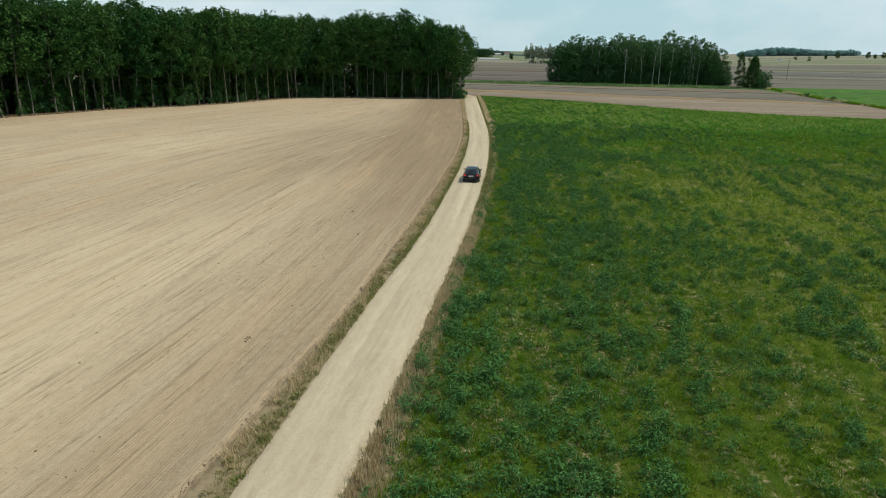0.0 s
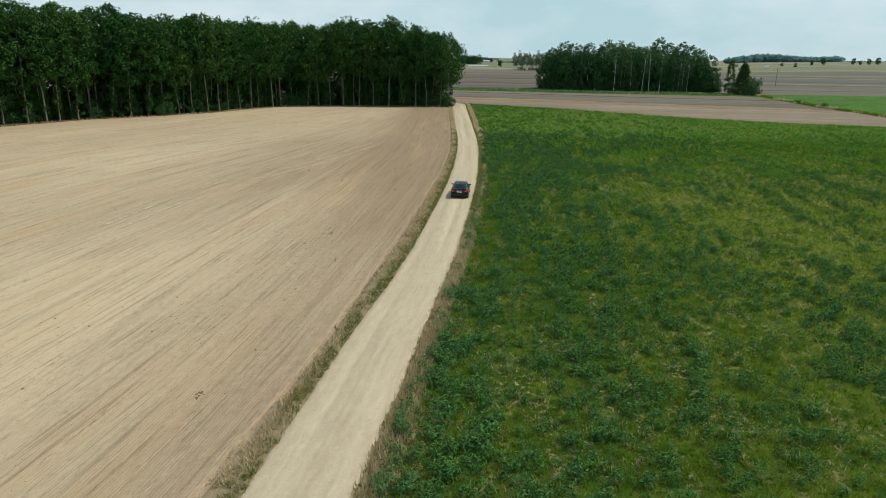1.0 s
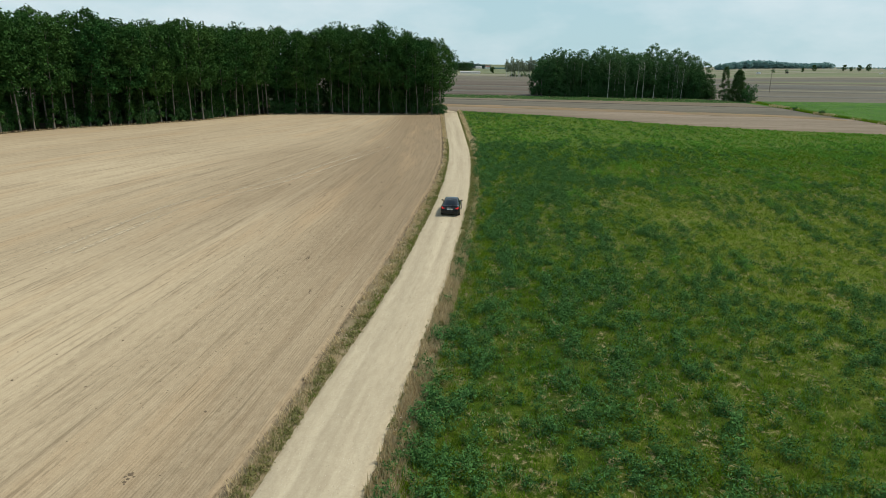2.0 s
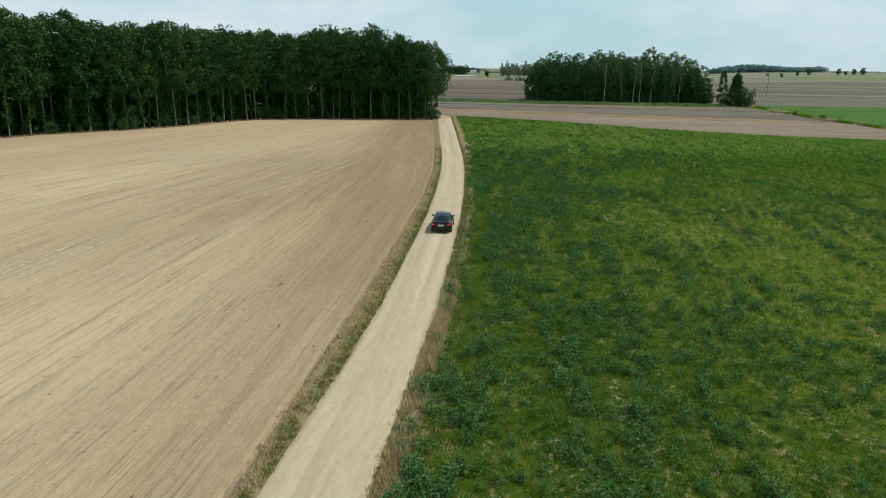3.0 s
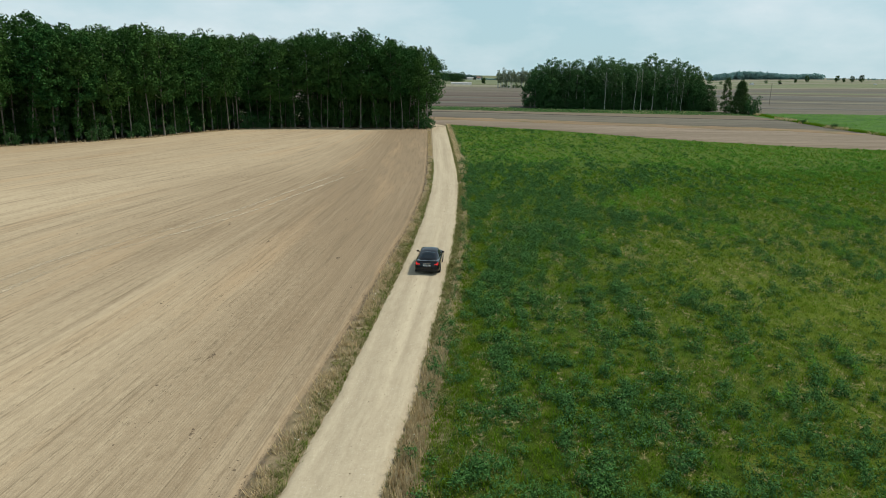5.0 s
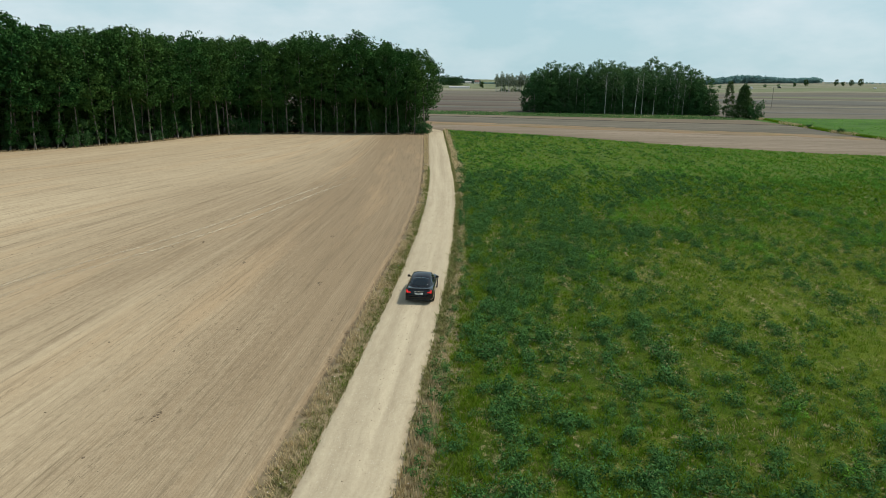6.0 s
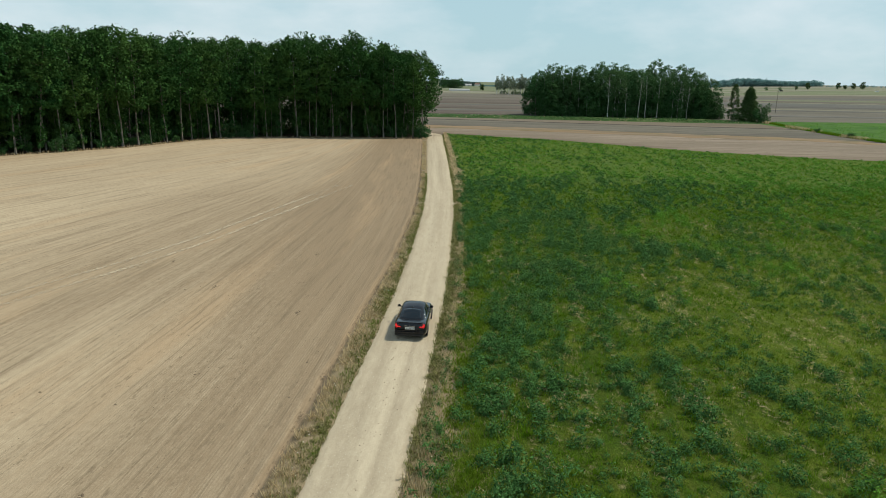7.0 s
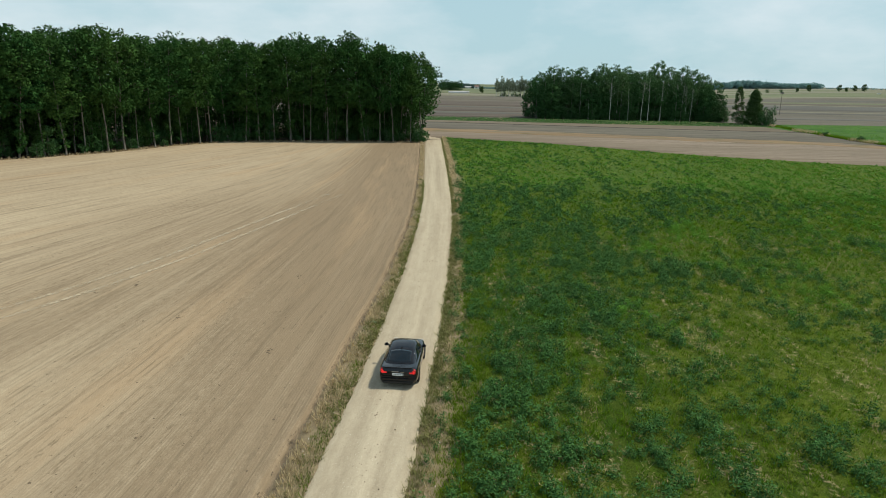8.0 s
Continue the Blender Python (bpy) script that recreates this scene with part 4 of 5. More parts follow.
def far_wood(name, seed, x0, x1, y, tall, count, label, foliage=HAZED_LEAF):
    """A wood on the skyline, in one mesh of leaf clumps."""
    rg = np.random.default_rng(seed)
    pts = []
    for i in range(count):
        cx, cy = x0 + (x1 - x0) * (i + rg.uniform(0, 1)) / count, y + rg.uniform(0, 60)
        h, r = tall * rg.uniform(0.75, 1.05) * (0.8 + 0.2 * math.sin(cx * 0.02)), tall * rg.uniform(0.25, 0.45)
        q = rg.normal(size=(60, 3))
        q /= np.linalg.norm(q, axis=1, keepdims=True)
        q *= rg.uniform(0.5, 1, (60, 1))
        pts.append(np.column_stack([cx + q[:, 0] * r, cy + q[:, 1] * r, land(cx, cy) + h * (0.52 + 0.48 * q[:, 2])]))
    pts = np.concatenate(pts)
    v, f = leaf_quads(rg, pts, np.full(len(pts), tall * 0.2), np.full(len(pts), tall * 0.15))
    tagged(new(name, mesh_from(name, v, f, foliage)), label, "far wood", kind="stuff")


# skyline woods; their leaf colours carry the distance haze
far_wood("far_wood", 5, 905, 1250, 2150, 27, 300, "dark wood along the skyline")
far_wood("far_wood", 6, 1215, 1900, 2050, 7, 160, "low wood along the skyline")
far_wood("far_wood", 7, 60, 178, 2120, 20, 90, "dark distant wood behind the farm", HAZED_GREEN_LEAF)
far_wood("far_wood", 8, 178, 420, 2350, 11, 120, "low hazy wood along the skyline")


# ---- plants of the meadow and the verges ----
def spread(templates, xyz, size, turn):
    """Many plants in one mesh: the template for each is picked in turn."""
    out = []
    for k, (tv, tf) in enumerate(templates):
        sel = np.arange(k, len(xyz), len(templates))
        if not len(sel):
            continue
        c, s = np.cos(turn[sel])[:, None], np.sin(turn[sel])[:, None]
        sc = size[sel][:, None]
        x = (tv[None, :, 0] * c - tv[None, :, 1] * s) * sc + xyz[sel, 0:1]
        y = (tv[None, :, 0] * s + tv[None, :, 1] * c) * sc + xyz[sel, 1:2]
        z = tv[None, :, 2] * sc + xyz[sel, 2:3]
        v = np.stack([x, y, z], -1).reshape(-1, 3)
        f = (tf[None] + (np.arange(len(sel)) * len(tv))[:, None, None]).reshape(-1, tf.shape[1])
        out.append((v, f))
    return joined(out)


def weed_template(seed, leaves, leaf, flat=1.0, plumes=1, slim=0.6):
    """A bushy weed: soft plumes side by side, each of many small leaves that look up and outwards."""
    rg = np.random.default_rng(seed)
    pieces = []
    for k in range(plumes):
        ang = k * 2.4 + rg.uniform(-0.5, 0.5)
        foot = np.array([math.cos(ang), math.sin(ang), 0.0]) * (rg.uniform(0.10, 0.32) if plumes > 1 else 0.0)
        wide = rg.uniform(0.20, 0.32) if plumes > 1 else 0.42
        tall = rg.uniform(0.36, 0.66) * flat
        n = max(4, leaves // plumes)
        d = rg.normal(size=(n, 3))
        d[:, 2] = np.abs(d[:, 2]) * 1.1 + 0.08
        d /= np.linalg.norm(d, axis=1, keepdims=True)
        c = foot + d * rg.uniform(0.45, 1.05, (n, 1)) ** 0.6 * np.array([wide, wide, tall])
        pieces.append(leaf_quads(rg, c, np.full(n, leaf), np.full(n, leaf * slim), 0.2, d + rg.normal(0, 0.55, (n, 3)) + np.array([0, 0, 0.25])))
    return joined(pieces)


def blade_template(seed, n, height, base, bend):
    """A tuft of grass: narrow blades that fan out of one foot."""
    rg = np.random.default_rng(seed)
    foot = np.column_stack([rg.normal(0, base, n), rg.normal(0, base, n), np.zeros(n)])
    ang = rg.uniform(0, 2 * math.pi, n)
    h = height * rg.uniform(0.5, 1.15, n)
    tip = foot + np.column_stack([np.cos(ang) * h * bend * rg.uniform(0.2, 1.3, n), np.sin(ang) * h * bend * rg.uniform(0.2, 1.3, n), h])
    side = np.column_stack([-np.sin(ang), np.cos(ang), np.zeros(n)]) * 0.019 * (height / 0.3)
    v = np.stack([foot - side, foot + side, tip], 1).reshape(-1, 3)
    return v, np.arange(3 * n).reshape(n, 3)


def value_noise(x, y, scale, seed):
    """Smooth noise from 0 to 1 over the plan, in two octaves turned against each other."""
    coarse = lattice_noise(0.83 * np.asarray(x) - 0.56 * np.asarray(y), 0.56 * np.asarray(x) + 0.83 * np.asarray(y), scale, seed)
    return 0.5 + 1.2 * (0.72 * coarse + 0.28 * lattice_noise(x, y, scale * 0.43, seed + 900) - 0.5)


def lattice_noise(x, y, scale, seed):
    """One octave of smooth noise from 0 to 1."""
    rg = np.random.default_rng(seed)
    g = rg.uniform(0, 1, (256, 256))
    u, v = np.asarray(x) / scale + 500.3, np.asarray(y) / scale + 500.7
    i, j = np.floor(u).astype(int), np.floor(v).astype(int)
    a, b = u - i, v - j
    a, b = a * a * (3 - 2 * a), b * b * (3 - 2 * b)
    i, j, i1, j1 = i % 256, j % 256, (i + 1) % 256, (j + 1) % 256
    return (g[i, j] * (1 - a) + g[i1, j] * a) * (1 - b) + (g[i, j1] * (1 - a) + g[i1, j1] * a) * b


def thin_side(x, y):
    """Where the meadow grows thin and dry, from 0 to 1."""
    return smooth(8, 30, x) * (1 - smooth(75, 115, y))


def weed_cover(x, y):
    """How thickly the weeds stand, from 0 to 1: thick beside the track and far off, thin and patchy on the open side."""
    n = 0.20 * value_noise(x, y, 13, 1) + 0.25 * value_noise(x, y, 4.0, 2) + 0.55 * lattice_noise(x - 0.16 * y, y * 0.14, 1.3, 3)
    start = np.asarray(x) - along(GREEN_EDGE, y)
    dense = 0.84 - 0.46 * smooth(6, 20, start) + 0.20 * smooth(100, 150, y) * smooth(5, 19, start)
    dense = dense - 0.30 * (1 - smooth(0.3, 2.2, start)) * smooth(56, 66, y) * (1 - smooth(86, 100, y))
    return np.clip(dense + (n - 0.5) * 2.0, 0.0, 1)


def in_meadow(x, y, margin):
    a = np.array(GREEN_FAR)
    return (x > along(GREEN_EDGE, y) + margin) & (y < np.interp(x, a[:, 0], a[:, 1]) - 0.5)


def weeds(name, seed, x0, x1, y0, y1, per_m2, leaves, leaf, size, keep, flat=1.0, plumes=4, slim=0.6):
    rg = np.random.default_rng(seed)
    n = int((x1 - x0) * (y1 - y0) * per_m2)
    x, y = rg.uniform(x0, x1, n), rg.uniform(y0, y1, n)
    cover = weed_cover(x, y)
    ok = in_meadow(x, y, -0.6) & (rg.uniform(0, 1, n) < 0.06 + 0.94 * cover) & keep(x, y)
    x, y, cover = x[ok], y[ok], cover[ok]
    sz = size * rg.uniform(0.5, 1.35, len(x)) * (0.7 + 0.4 * cover)
    # weeds sunward and far off take the brighter leaf, painting their glow
    lush = rg.uniform(0, 1, len(x)) < smooth(0.60, 0.90, value_noise(x, y, 11, 41)) * smooth(40, 90, y) * smooth(5, 14, x - along(GREEN_EDGE, y)) + 0.6 * smooth(0.24, 0.46, x / y) * smooth(70, 120, y) + 0.45 * smooth(120, 175, y)
    for sel, material, label in ((~lush, WEED_LEAF, "bushy blue-green weeds crowding the meadow"), (lush, BRIGHTENED_LEAF, "meadow weeds in a brighter green, sunward brightness painted in")):
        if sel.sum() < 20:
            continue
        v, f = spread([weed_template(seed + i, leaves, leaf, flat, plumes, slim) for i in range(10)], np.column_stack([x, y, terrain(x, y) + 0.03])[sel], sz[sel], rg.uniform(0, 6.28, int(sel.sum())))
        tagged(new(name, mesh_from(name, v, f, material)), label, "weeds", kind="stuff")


def grass(name, seed, x0, x1, y0, y1, per_m2, blades, height, material, label, keep, bend=0.6):
    rg = np.random.default_rng(seed)
    n = int((x1 - x0) * (y1 - y0) * per_m2)
    x, y = rg.uniform(x0, x1, n), rg.uniform(y0, y1, n)
    ok = keep(x, y, rg)
    x, y = x[ok], y[ok]
    v, f = spread([blade_template(seed + i, blades, height, 0.07, bend) for i in range(8)], np.column_stack([x, y, terrain(x, y) + 0.04]), rg.uniform(0.6, 1.3, len(x)), rg.uniform(0, 6.28, len(x)))
    tagged(new(name, mesh_from(name, v, f, material)), label, "grass", kind="stuff")


def in_view(x, y):
    """The wedge of land that the walk looks over."""
    return (x < 6 + 0.69 * y) & (y > 14)


def fade(x, y, a, b):
    """A ragged change from one growth to the next."""
    return value_noise(x, y, 0.37, 77) * 0.8 + 0.1 < smooth(a, b, y)


weeds("weeds", 100, -4, 80, 14, 128, 3.1, 104, 0.138, 0.88, lambda x, y: in_view(x, y) & ~fade(x, y, 92, 128), 1.3, 5, 0.40)
weeds("weeds", 120, 2, 118, 92, 172, 2.1, 34, 0.20, 0.84, lambda x, y: in_view(x, y) & fade(x, y, 92, 128) & ~fade(x, y, 118, 172), 1.15, 3, 0.65)
weeds("weeds", 140, 6, 190, 118, 236, 1.5, 14, 0.27, 0.80, lambda x, y: in_view(x, y) & fade(x, y, 118, 172), 0.65, 2, 0.8)
grass("meadow_grass", 200, -4, 78, 14, 106, 15, 8, 0.27, GRASS_LEAF, "yellow-green meadow grass between the weeds", lambda x, y, rg: ~fade(x, y, 88, 106) & in_meadow(x, y, 0.2) & in_view(x, y) & (rg.uniform(0, 1, len(x)) < (0.20 + 0.75 * value_noise(x, y, 3, 9)) * (1 - 0.65 * thin_side(x, y))), 0.9)
grass("olive_grass", 210, 0, 90, 14, 125, 9, 6, 0.25, OLIVE_LEAF, "sparse olive and straw-coloured grass in the meadow", lambda x, y, rg: in_meadow(x, y, 0.2) & in_view(x, y) & (rg.uniform(0, 1, len(x)) < 0.85 * thin_side(x, y) + 0.10), 1.1)
grass("meadow_grass", 220, 2, 112, 88, 160, 5, 5, 0.36, GRASS_LEAF, "yellow-green meadow grass between the weeds", lambda x, y, rg: fade(x, y, 88, 106) & ~fade(x, y, 112, 160) & in_meadow(x, y, 0.2) & in_view(x, y), 1.4)
grass("meadow_grass", 230, 8, 190, 112, 236, 1.4, 5, 0.38, GRASS_LEAF, "yellow-green meadow grass between the weeds", lambda x, y, rg: fade(x, y, 112, 160) & in_meadow(x, y, 0.2) & in_view(x, y), 1.6)
def low_herbs(name, seed, x0, x1, y0, y1, per_m2, leaves, leaf, size):
    rg = np.random.default_rng(seed)
    n = int((x1 - x0) * (y1 - y0) * per_m2)
    x, y = rg.uniform(x0, x1, n), rg.uniform(y0, y1, n)
    ok = in_meadow(x, y, 0.1) & in_view(x, y) & (rg.uniform(0, 1, n) < 0.2 + value_noise(x - 0.14 * y, y * 0.3, 0.9, 12))
    x, y = x[ok], y[ok]
    v, f = spread([weed_template(seed + i, leaves, leaf, 0.8, 1, 0.6) for i in range(8)], np.column_stack([x, y, terrain(x, y) + 0.03]), size * rg.uniform(0.6, 1.4, len(x)), rg.uniform(0, 6.28, len(x)))
    tagged(new(name, mesh_from(name, v, f, LOW_LEAF)), "low mixed green herbs between the taller weeds", "herbs", kind="stuff")


low_herbs("meadow_herbs", 250, -4, 75, 14, 100, 4.5, 11, 0.39, 0.20)
low_herbs("meadow_herbs", 260, 2, 98, 100, 140, 2.4, 12, 0.45, 0.34)
grass("dead_stalks", 240, -2, 60, 14, 110, 10.0, 3, 0.17, DRY_LEAF, "pale dead stalks lying in the meadow", lambda x, y, rg: in_meadow(x, y, 0.2) & in_view(x, y) & (value_noise(x, y, 2.2, 11) + 0.20 * smooth(12, 34, x) + 0.12 * (1 - smooth(2, 8, x - along(GREEN_EDGE, y))) > 0.66), 1.6)


def verge_right(x, y, rg, a=0.0, b=1.0):
    u = (x - along(ROAD, y, 2)) / (along(GREEN_EDGE, y) + 0.3 - along(ROAD, y, 2))
    return (u > a) & (u < b)


def verge_left(x, y, rg, a=0.0, b=1.0):
    u = (along(ROAD, y, 1) - x) / (along(ROAD, y, 1) - along(SOIL_EDGE, y) + 0.05)
    return (u > a) & (u < b)


grass("verge_grass", 300, -6, 8, 14, 66, 52, 7, 0.42, DRY_LEAF, "tall dry straw-coloured grass along the track", lambda x, y, rg: verge_right(x, y, rg, 0.06, 0.74) & (value_noise(x, y, 1.6, 21) > 0.12) & (rg.uniform(0, 1, len(x)) > smooth(54, 66, y)), 0.35)
grass("verge_grass", 305, 1, 11, 58, 140, 34, 6, 0.22, DRY_LEAF, "low line of dry straw along the track", lambda x, y, rg: verge_right(x, y, rg, 0.42, 0.66) & (value_noise(x, y, 1.2, 27) > 0.2), 0.9)
grass("verge_grass", 310, 4, 14, 130, 234, 14, 6, 0.5, DRY_LEAF, "tall dry straw-coloured grass along the track", lambda x, y, rg: verge_right(x, y, rg, 0.3, 0.8), 1.2)
grass("verge_grass", 315, -6, 13, 14, 230, 60, 6, 0.22, HERB_LEAF, "olive grass and herbs along the track", lambda x, y, rg: verge_right(x, y, rg, -0.04, 0.42) & (value_noise(x, y, 1.1, 25) > 0.14) & (rg.uniform(0, 1, len(x)) < 0.2 + 0.8 * smooth(52, 64, y)), 1.0)
grass("verge_grass", 318, -6, 13, 14, 120, 40, 5, 0.20, OLIVE_LEAF, "sparse olive grass where the meadow begins", lambda x, y, rg: verge_right(x, y, rg, 0.5, 2.0) & (value_noise(x, y, 1.3, 28) > 0.25), 1.1)
grass("verge_grass", 320, -6, 12, 14, 130, 26, 6, 0.22, GRASS_LEAF, "short green grass and herbs along the track", lambda x, y, rg: verge_right(x, y, rg, 0.75, 1.9) & (value_noise(x, y, 1.6, 22) > 0.32), 0.9)
grass("verge_grass", 330, -12, 5, 14, 150, 54, 6, 0.21, HERB_LEAF, "short olive grass and herbs along the track", lambda x, y, rg: verge_left(x, y, rg, -0.05, 0.62) & (value_noise(x, y, 1.1, 23) > 0.14), 1.0)
grass("verge_grass", 335, -12, 5, 14, 150, 28, 6, 0.20, GRASS_LEAF, "short green grass along the track", lambda x, y, rg: verge_left(x, y, rg, 0.0, 0.50) & (value_noise(x, y, 1.4, 29) > 0.40), 0.9)
grass("verge_grass", 340, -12, 5, 14, 215, 38, 7, 0.34, DRY_LEAF, "tufts of dry grass between track and tilled field", lambda x, y, rg: verge_left(x, y, rg, 0.30, 0.95) & (value_noise(x, y, 1.5, 24) > 0.36), 1.0)
grass("ditch_grass", 350, 134, 149, 200, 316, 3, 7, 0.9, DRY_LEAF, "pale dry grass along the ditch", lambda x, y, rg: (np.abs(x - along(DITCH, y)) < 1.6) & (value_noise(x, y, 7, 31) > 0.45), 0.9)
grass("ditch_grass", 352, 134, 149, 200, 316, 5, 7, 0.7, GRASS_LEAF, "dark green grass along the ditch", lambda x, y, rg: np.abs(x - 0.6 - along(DITCH, y)) < 1.7, 0.9)
grass("field_grass", 354, 142, 330, 204, 328, 0.6, 3, 0.5, BRIGHTENED_LEAF, "tufts of long grass in the bright meadow", lambda x, y, rg: (x > along(DITCH, y) + 2) & (value_noise(x, y, 9, 32) > 0.35), 1.3)
grass("strip_grass", 356, -20, 143, 308, 337, 1.0, 5, 0.6, WEED_LEAF, "uneven grass in front of the grove", lambda x, y, rg: (value_noise(x, y, 8, 33) > 0.3) & (y > np.interp(x, *np.array(STRIP_NEAR).T) - 1) & (y < np.interp(x, *np.array(STRIP_FAR).T)), 1.2)
grass("strip_grass", 358, -20, 143, 305, 338, 0.15, 5, 0.5, DRY_LEAF, "straw-coloured tufts in the grass strip", lambda x, y, rg: (value_noise(x, y, 6, 34) > 0.6) & (y > np.interp(x, *np.array(STRIP_NEAR).T) - 1.5) & (y < np.interp(x, *np.array(STRIP_FAR).T)), 1.2)
grass("wood_edge_grass", 360, -110, 4, 95, 219, 3.0, 6, 0.4, DRY_LEAF, "dry grass fringe along the wood", lambda x, y, rg: np.abs(y - np.interp(x, line[:, 0], line[:, 1])) < 1.1 + 1.2 * (x < -45), 0.6)


def verge_herbs(name, seed, side, count, y0, y1):
    rg = np.random.default_rng(seed)
    y = rg.uniform(y0, y1, count)
    if side > 0:
        x = along(ROAD, y, 2) + (along(GREEN_EDGE, y) - along(ROAD, y, 2)) * rg.uniform(0.0, 1.6, count)
    else:
        x = along(ROAD, y, 1) - (along(ROAD, y, 1) - along(SOIL_EDGE, y)) * rg.uniform(-0.02, 0.75, count)
    ok = value_noise(x, y, 2.0, seed) > 0.5
    x, y = x[ok], y[ok]
    v, f = spread([weed_template(seed + i, 30, 0.22, 1.0, 1, 0.5) for i in range(6)], np.column_stack([x, y, terrain(x, y) + 0.05]), rg.uniform(0.25, 0.6, len(x)), rg.uniform(0, 6.28, len(x)))
    tagged(new(name, mesh_from(name, v, f, HERB_LEAF)), "low green herbs on the verge", "herbs", kind="stuff")


verge_herbs("verge_herbs", 400, 1, 1700, 14, 150)
verge_herbs("verge_herbs", 410, -1, 1200, 14, 150)


def specks(name, seed, x, y, z, size, material, label, category):
    """Small lumps strewn on the ground, all in one mesh."""
    rg = np.random.default_rng(seed)
    t = np.array([[1, 0, 0.1], [0.3, 0.9, 0], [-0.8, 0.5, 0.1], [-0.7, -0.6, 0], [0.4, -0.9, 0.1], [0.1, 0.05, 0.75]])
    fs = np.array([[i, (i + 1) % 5, 5] for i in range(5)])
    temps = [(t * rg.uniform(0.7, 1.3, t.shape), fs) for _ in range(6)]
    v, f = spread(temps, np.column_stack([x, y, z]), size, rg.uniform(0, 6.28, len(x)))
    tagged(new(name, mesh_from(name, v, f, material)), label, category, kind="stuff")


rng = np.random.default_rng(50)
n = 12000
yy = 15 + 110 * rng.uniform(0, 1, n) ** 1.3
uu = rng.uniform(0.01, 0.99, n)
xx = along(ROAD, yy, 1) * (1 - uu) + along(ROAD, yy, 2) * uu
specks("gravel", 51, xx, yy, terrain(xx, yy) + 0.06 + 0.02 * np.sin(uu * math.pi), rng.uniform(0.006, 0.021, n) * (1 + 0.6 * (rng.uniform(0, 1, n) > 0.95)), STONE, "pale stones strewn over the track", "gravel")
n = 520
yy = rng.uniform(45, 120, n)
uu = 0.52 + rng.normal(0, 0.085, n) + 0.05 * np.sin(yy * 0.4)
ok = value_noise(xx[:n], yy, 3.0, 52) > 0.55
xx = along(ROAD, yy, 1) * (1 - uu) + along(ROAD, yy, 2) * uu
specks("loose_clods", 53, xx[ok], yy[ok], terrain(xx, yy)[ok] + 0.09, rng.uniform(0.01, 0.045, n)[ok], CLOD, "dark crumbs of earth between the wheel lanes", "clods")
n = 13000
yy = 18 + 110 * rng.uniform(0, 1, n) ** 1.2
dd = 0.3 + 45 * rng.uniform(0, 1, n) ** 1.4
xx = along(SOIL_EDGE, yy) - dd
ok = value_noise(dd, yy * 0.15, 1.4, 54) > 0.5
specks("soil_clods", 55, xx[ok], yy[ok], terrain(xx, yy)[ok] + 0.02, rng.uniform(0.012, 0.045, n)[ok] * (1 + (rng.uniform(0, 1, n)[ok] > 0.97)), CLOD, "dark clods lying on the tilled field", "clods")
n = 6000
yy = rng.uniform(16, 140, n)
dd = 0.42 + rng.normal(0, 0.24, n)
xx = along(SOIL_EDGE, yy) - dd
ok = value_noise(dd * 3, yy, 1.1, 58) > 0.35
specks("furrow_clods", 59, xx[ok], yy[ok], terrain(xx, yy)[ok] - 0.03, rng.uniform(0.008, 0.034, n)[ok], CLOD, "dark clods turned up along the plough furrow", "clods")
for cx, cy, r in ((-10.3, 31.7, 0.3), (-8.7, 59.6, 0.22), (-4.5, 78.5, 0.25), (-5.5, 93.0, 0.3), (-11.1, 83.7, 0.25), (-7.2, 52.0, 0.2), (-16.3, 90.3, 0.2)):
    a, b = rng.normal(cx, r * 0.3, 12), rng.normal(cy, r * 0.9, 12)
    specks("clod_heap", int(cy), a, b, terrain(a, b) + 0.03, rng.uniform(0.03, 0.085, 12), CLOD, "small heap of dark earth clods", "clods")
n = 420
yy = rng.uniform(15, 130, n)
side = rng.uniform(0, 1, n) > 0.5
xx = np.where(side, along(ROAD, yy, 2) + rng.uniform(0.15, 1.2, n), along(ROAD, yy, 1) - rng.uniform(0.15, 0.8, n))
ok = value_noise(xx, yy, 1.5, 56) > 0.62
specks("white_flowers", 57, xx[ok], yy[ok], terrain(xx, yy)[ok] + 0.28, np.full(int(ok.sum()), 0.024), PETAL, "small white wild flowers on the verge", "flowers")

# tractor tracks over the tilled field
for shift in (0.0, 1.9):
    ty = np.linspace(60, 134, 100)
    tx = np.interp(ty, [36, 60, 77, 89, 98.5, 111, 130, 134], [-29.3, -28.6, -26.2, -20.4, -17.1, -14.1, -9.7, -8.8]) + shift
    for _ in range(8):
        tx[1:-1] = (tx[:-2] + tx[1:-1] + tx[2:]) / 3
    half = np.array([-0.36, -0.2, 0.0, 0.2, 0.36])
    TX = tx[:, None] + half[None]
    TY = np.repeat(ty[:, None], 5, 1)
    sheet("wheel_track", TRACK, "pale pressed tractor wheel track across the tilled field", TX, TY, np.array([0.052, 0.060, 0.062, 0.060, 0.052])[None], (half[None] / 0.36 + 0 * TY, TY), "track")


# ---- vehicles ----
def paint(name, colour, rough=0.12):
    m = Nodes(name, rough, 0.22)
    m.bsdf.inputs["Coat Weight"].default_value = 0.3
    m.bsdf.inputs["Coat Roughness"].default_value = 0.06
    dust = m.noise(m.coords("obj"), 2.5, 4)
    return m.colour(m.mix(m.grey(dust, 0.5, 0.8, 0, 0.05), colour, (0.35, 0.31, 0.25)))


CAR_BLACK = paint("black_car_paint", (0.008, 0.009, 0.012))
CAR_WHITE = paint("white_car_paint", (0.75, 0.75, 0.74), 0.3)
CAR_DARK = paint("dark_car_paint", (0.03, 0.03, 0.035), 0.3)
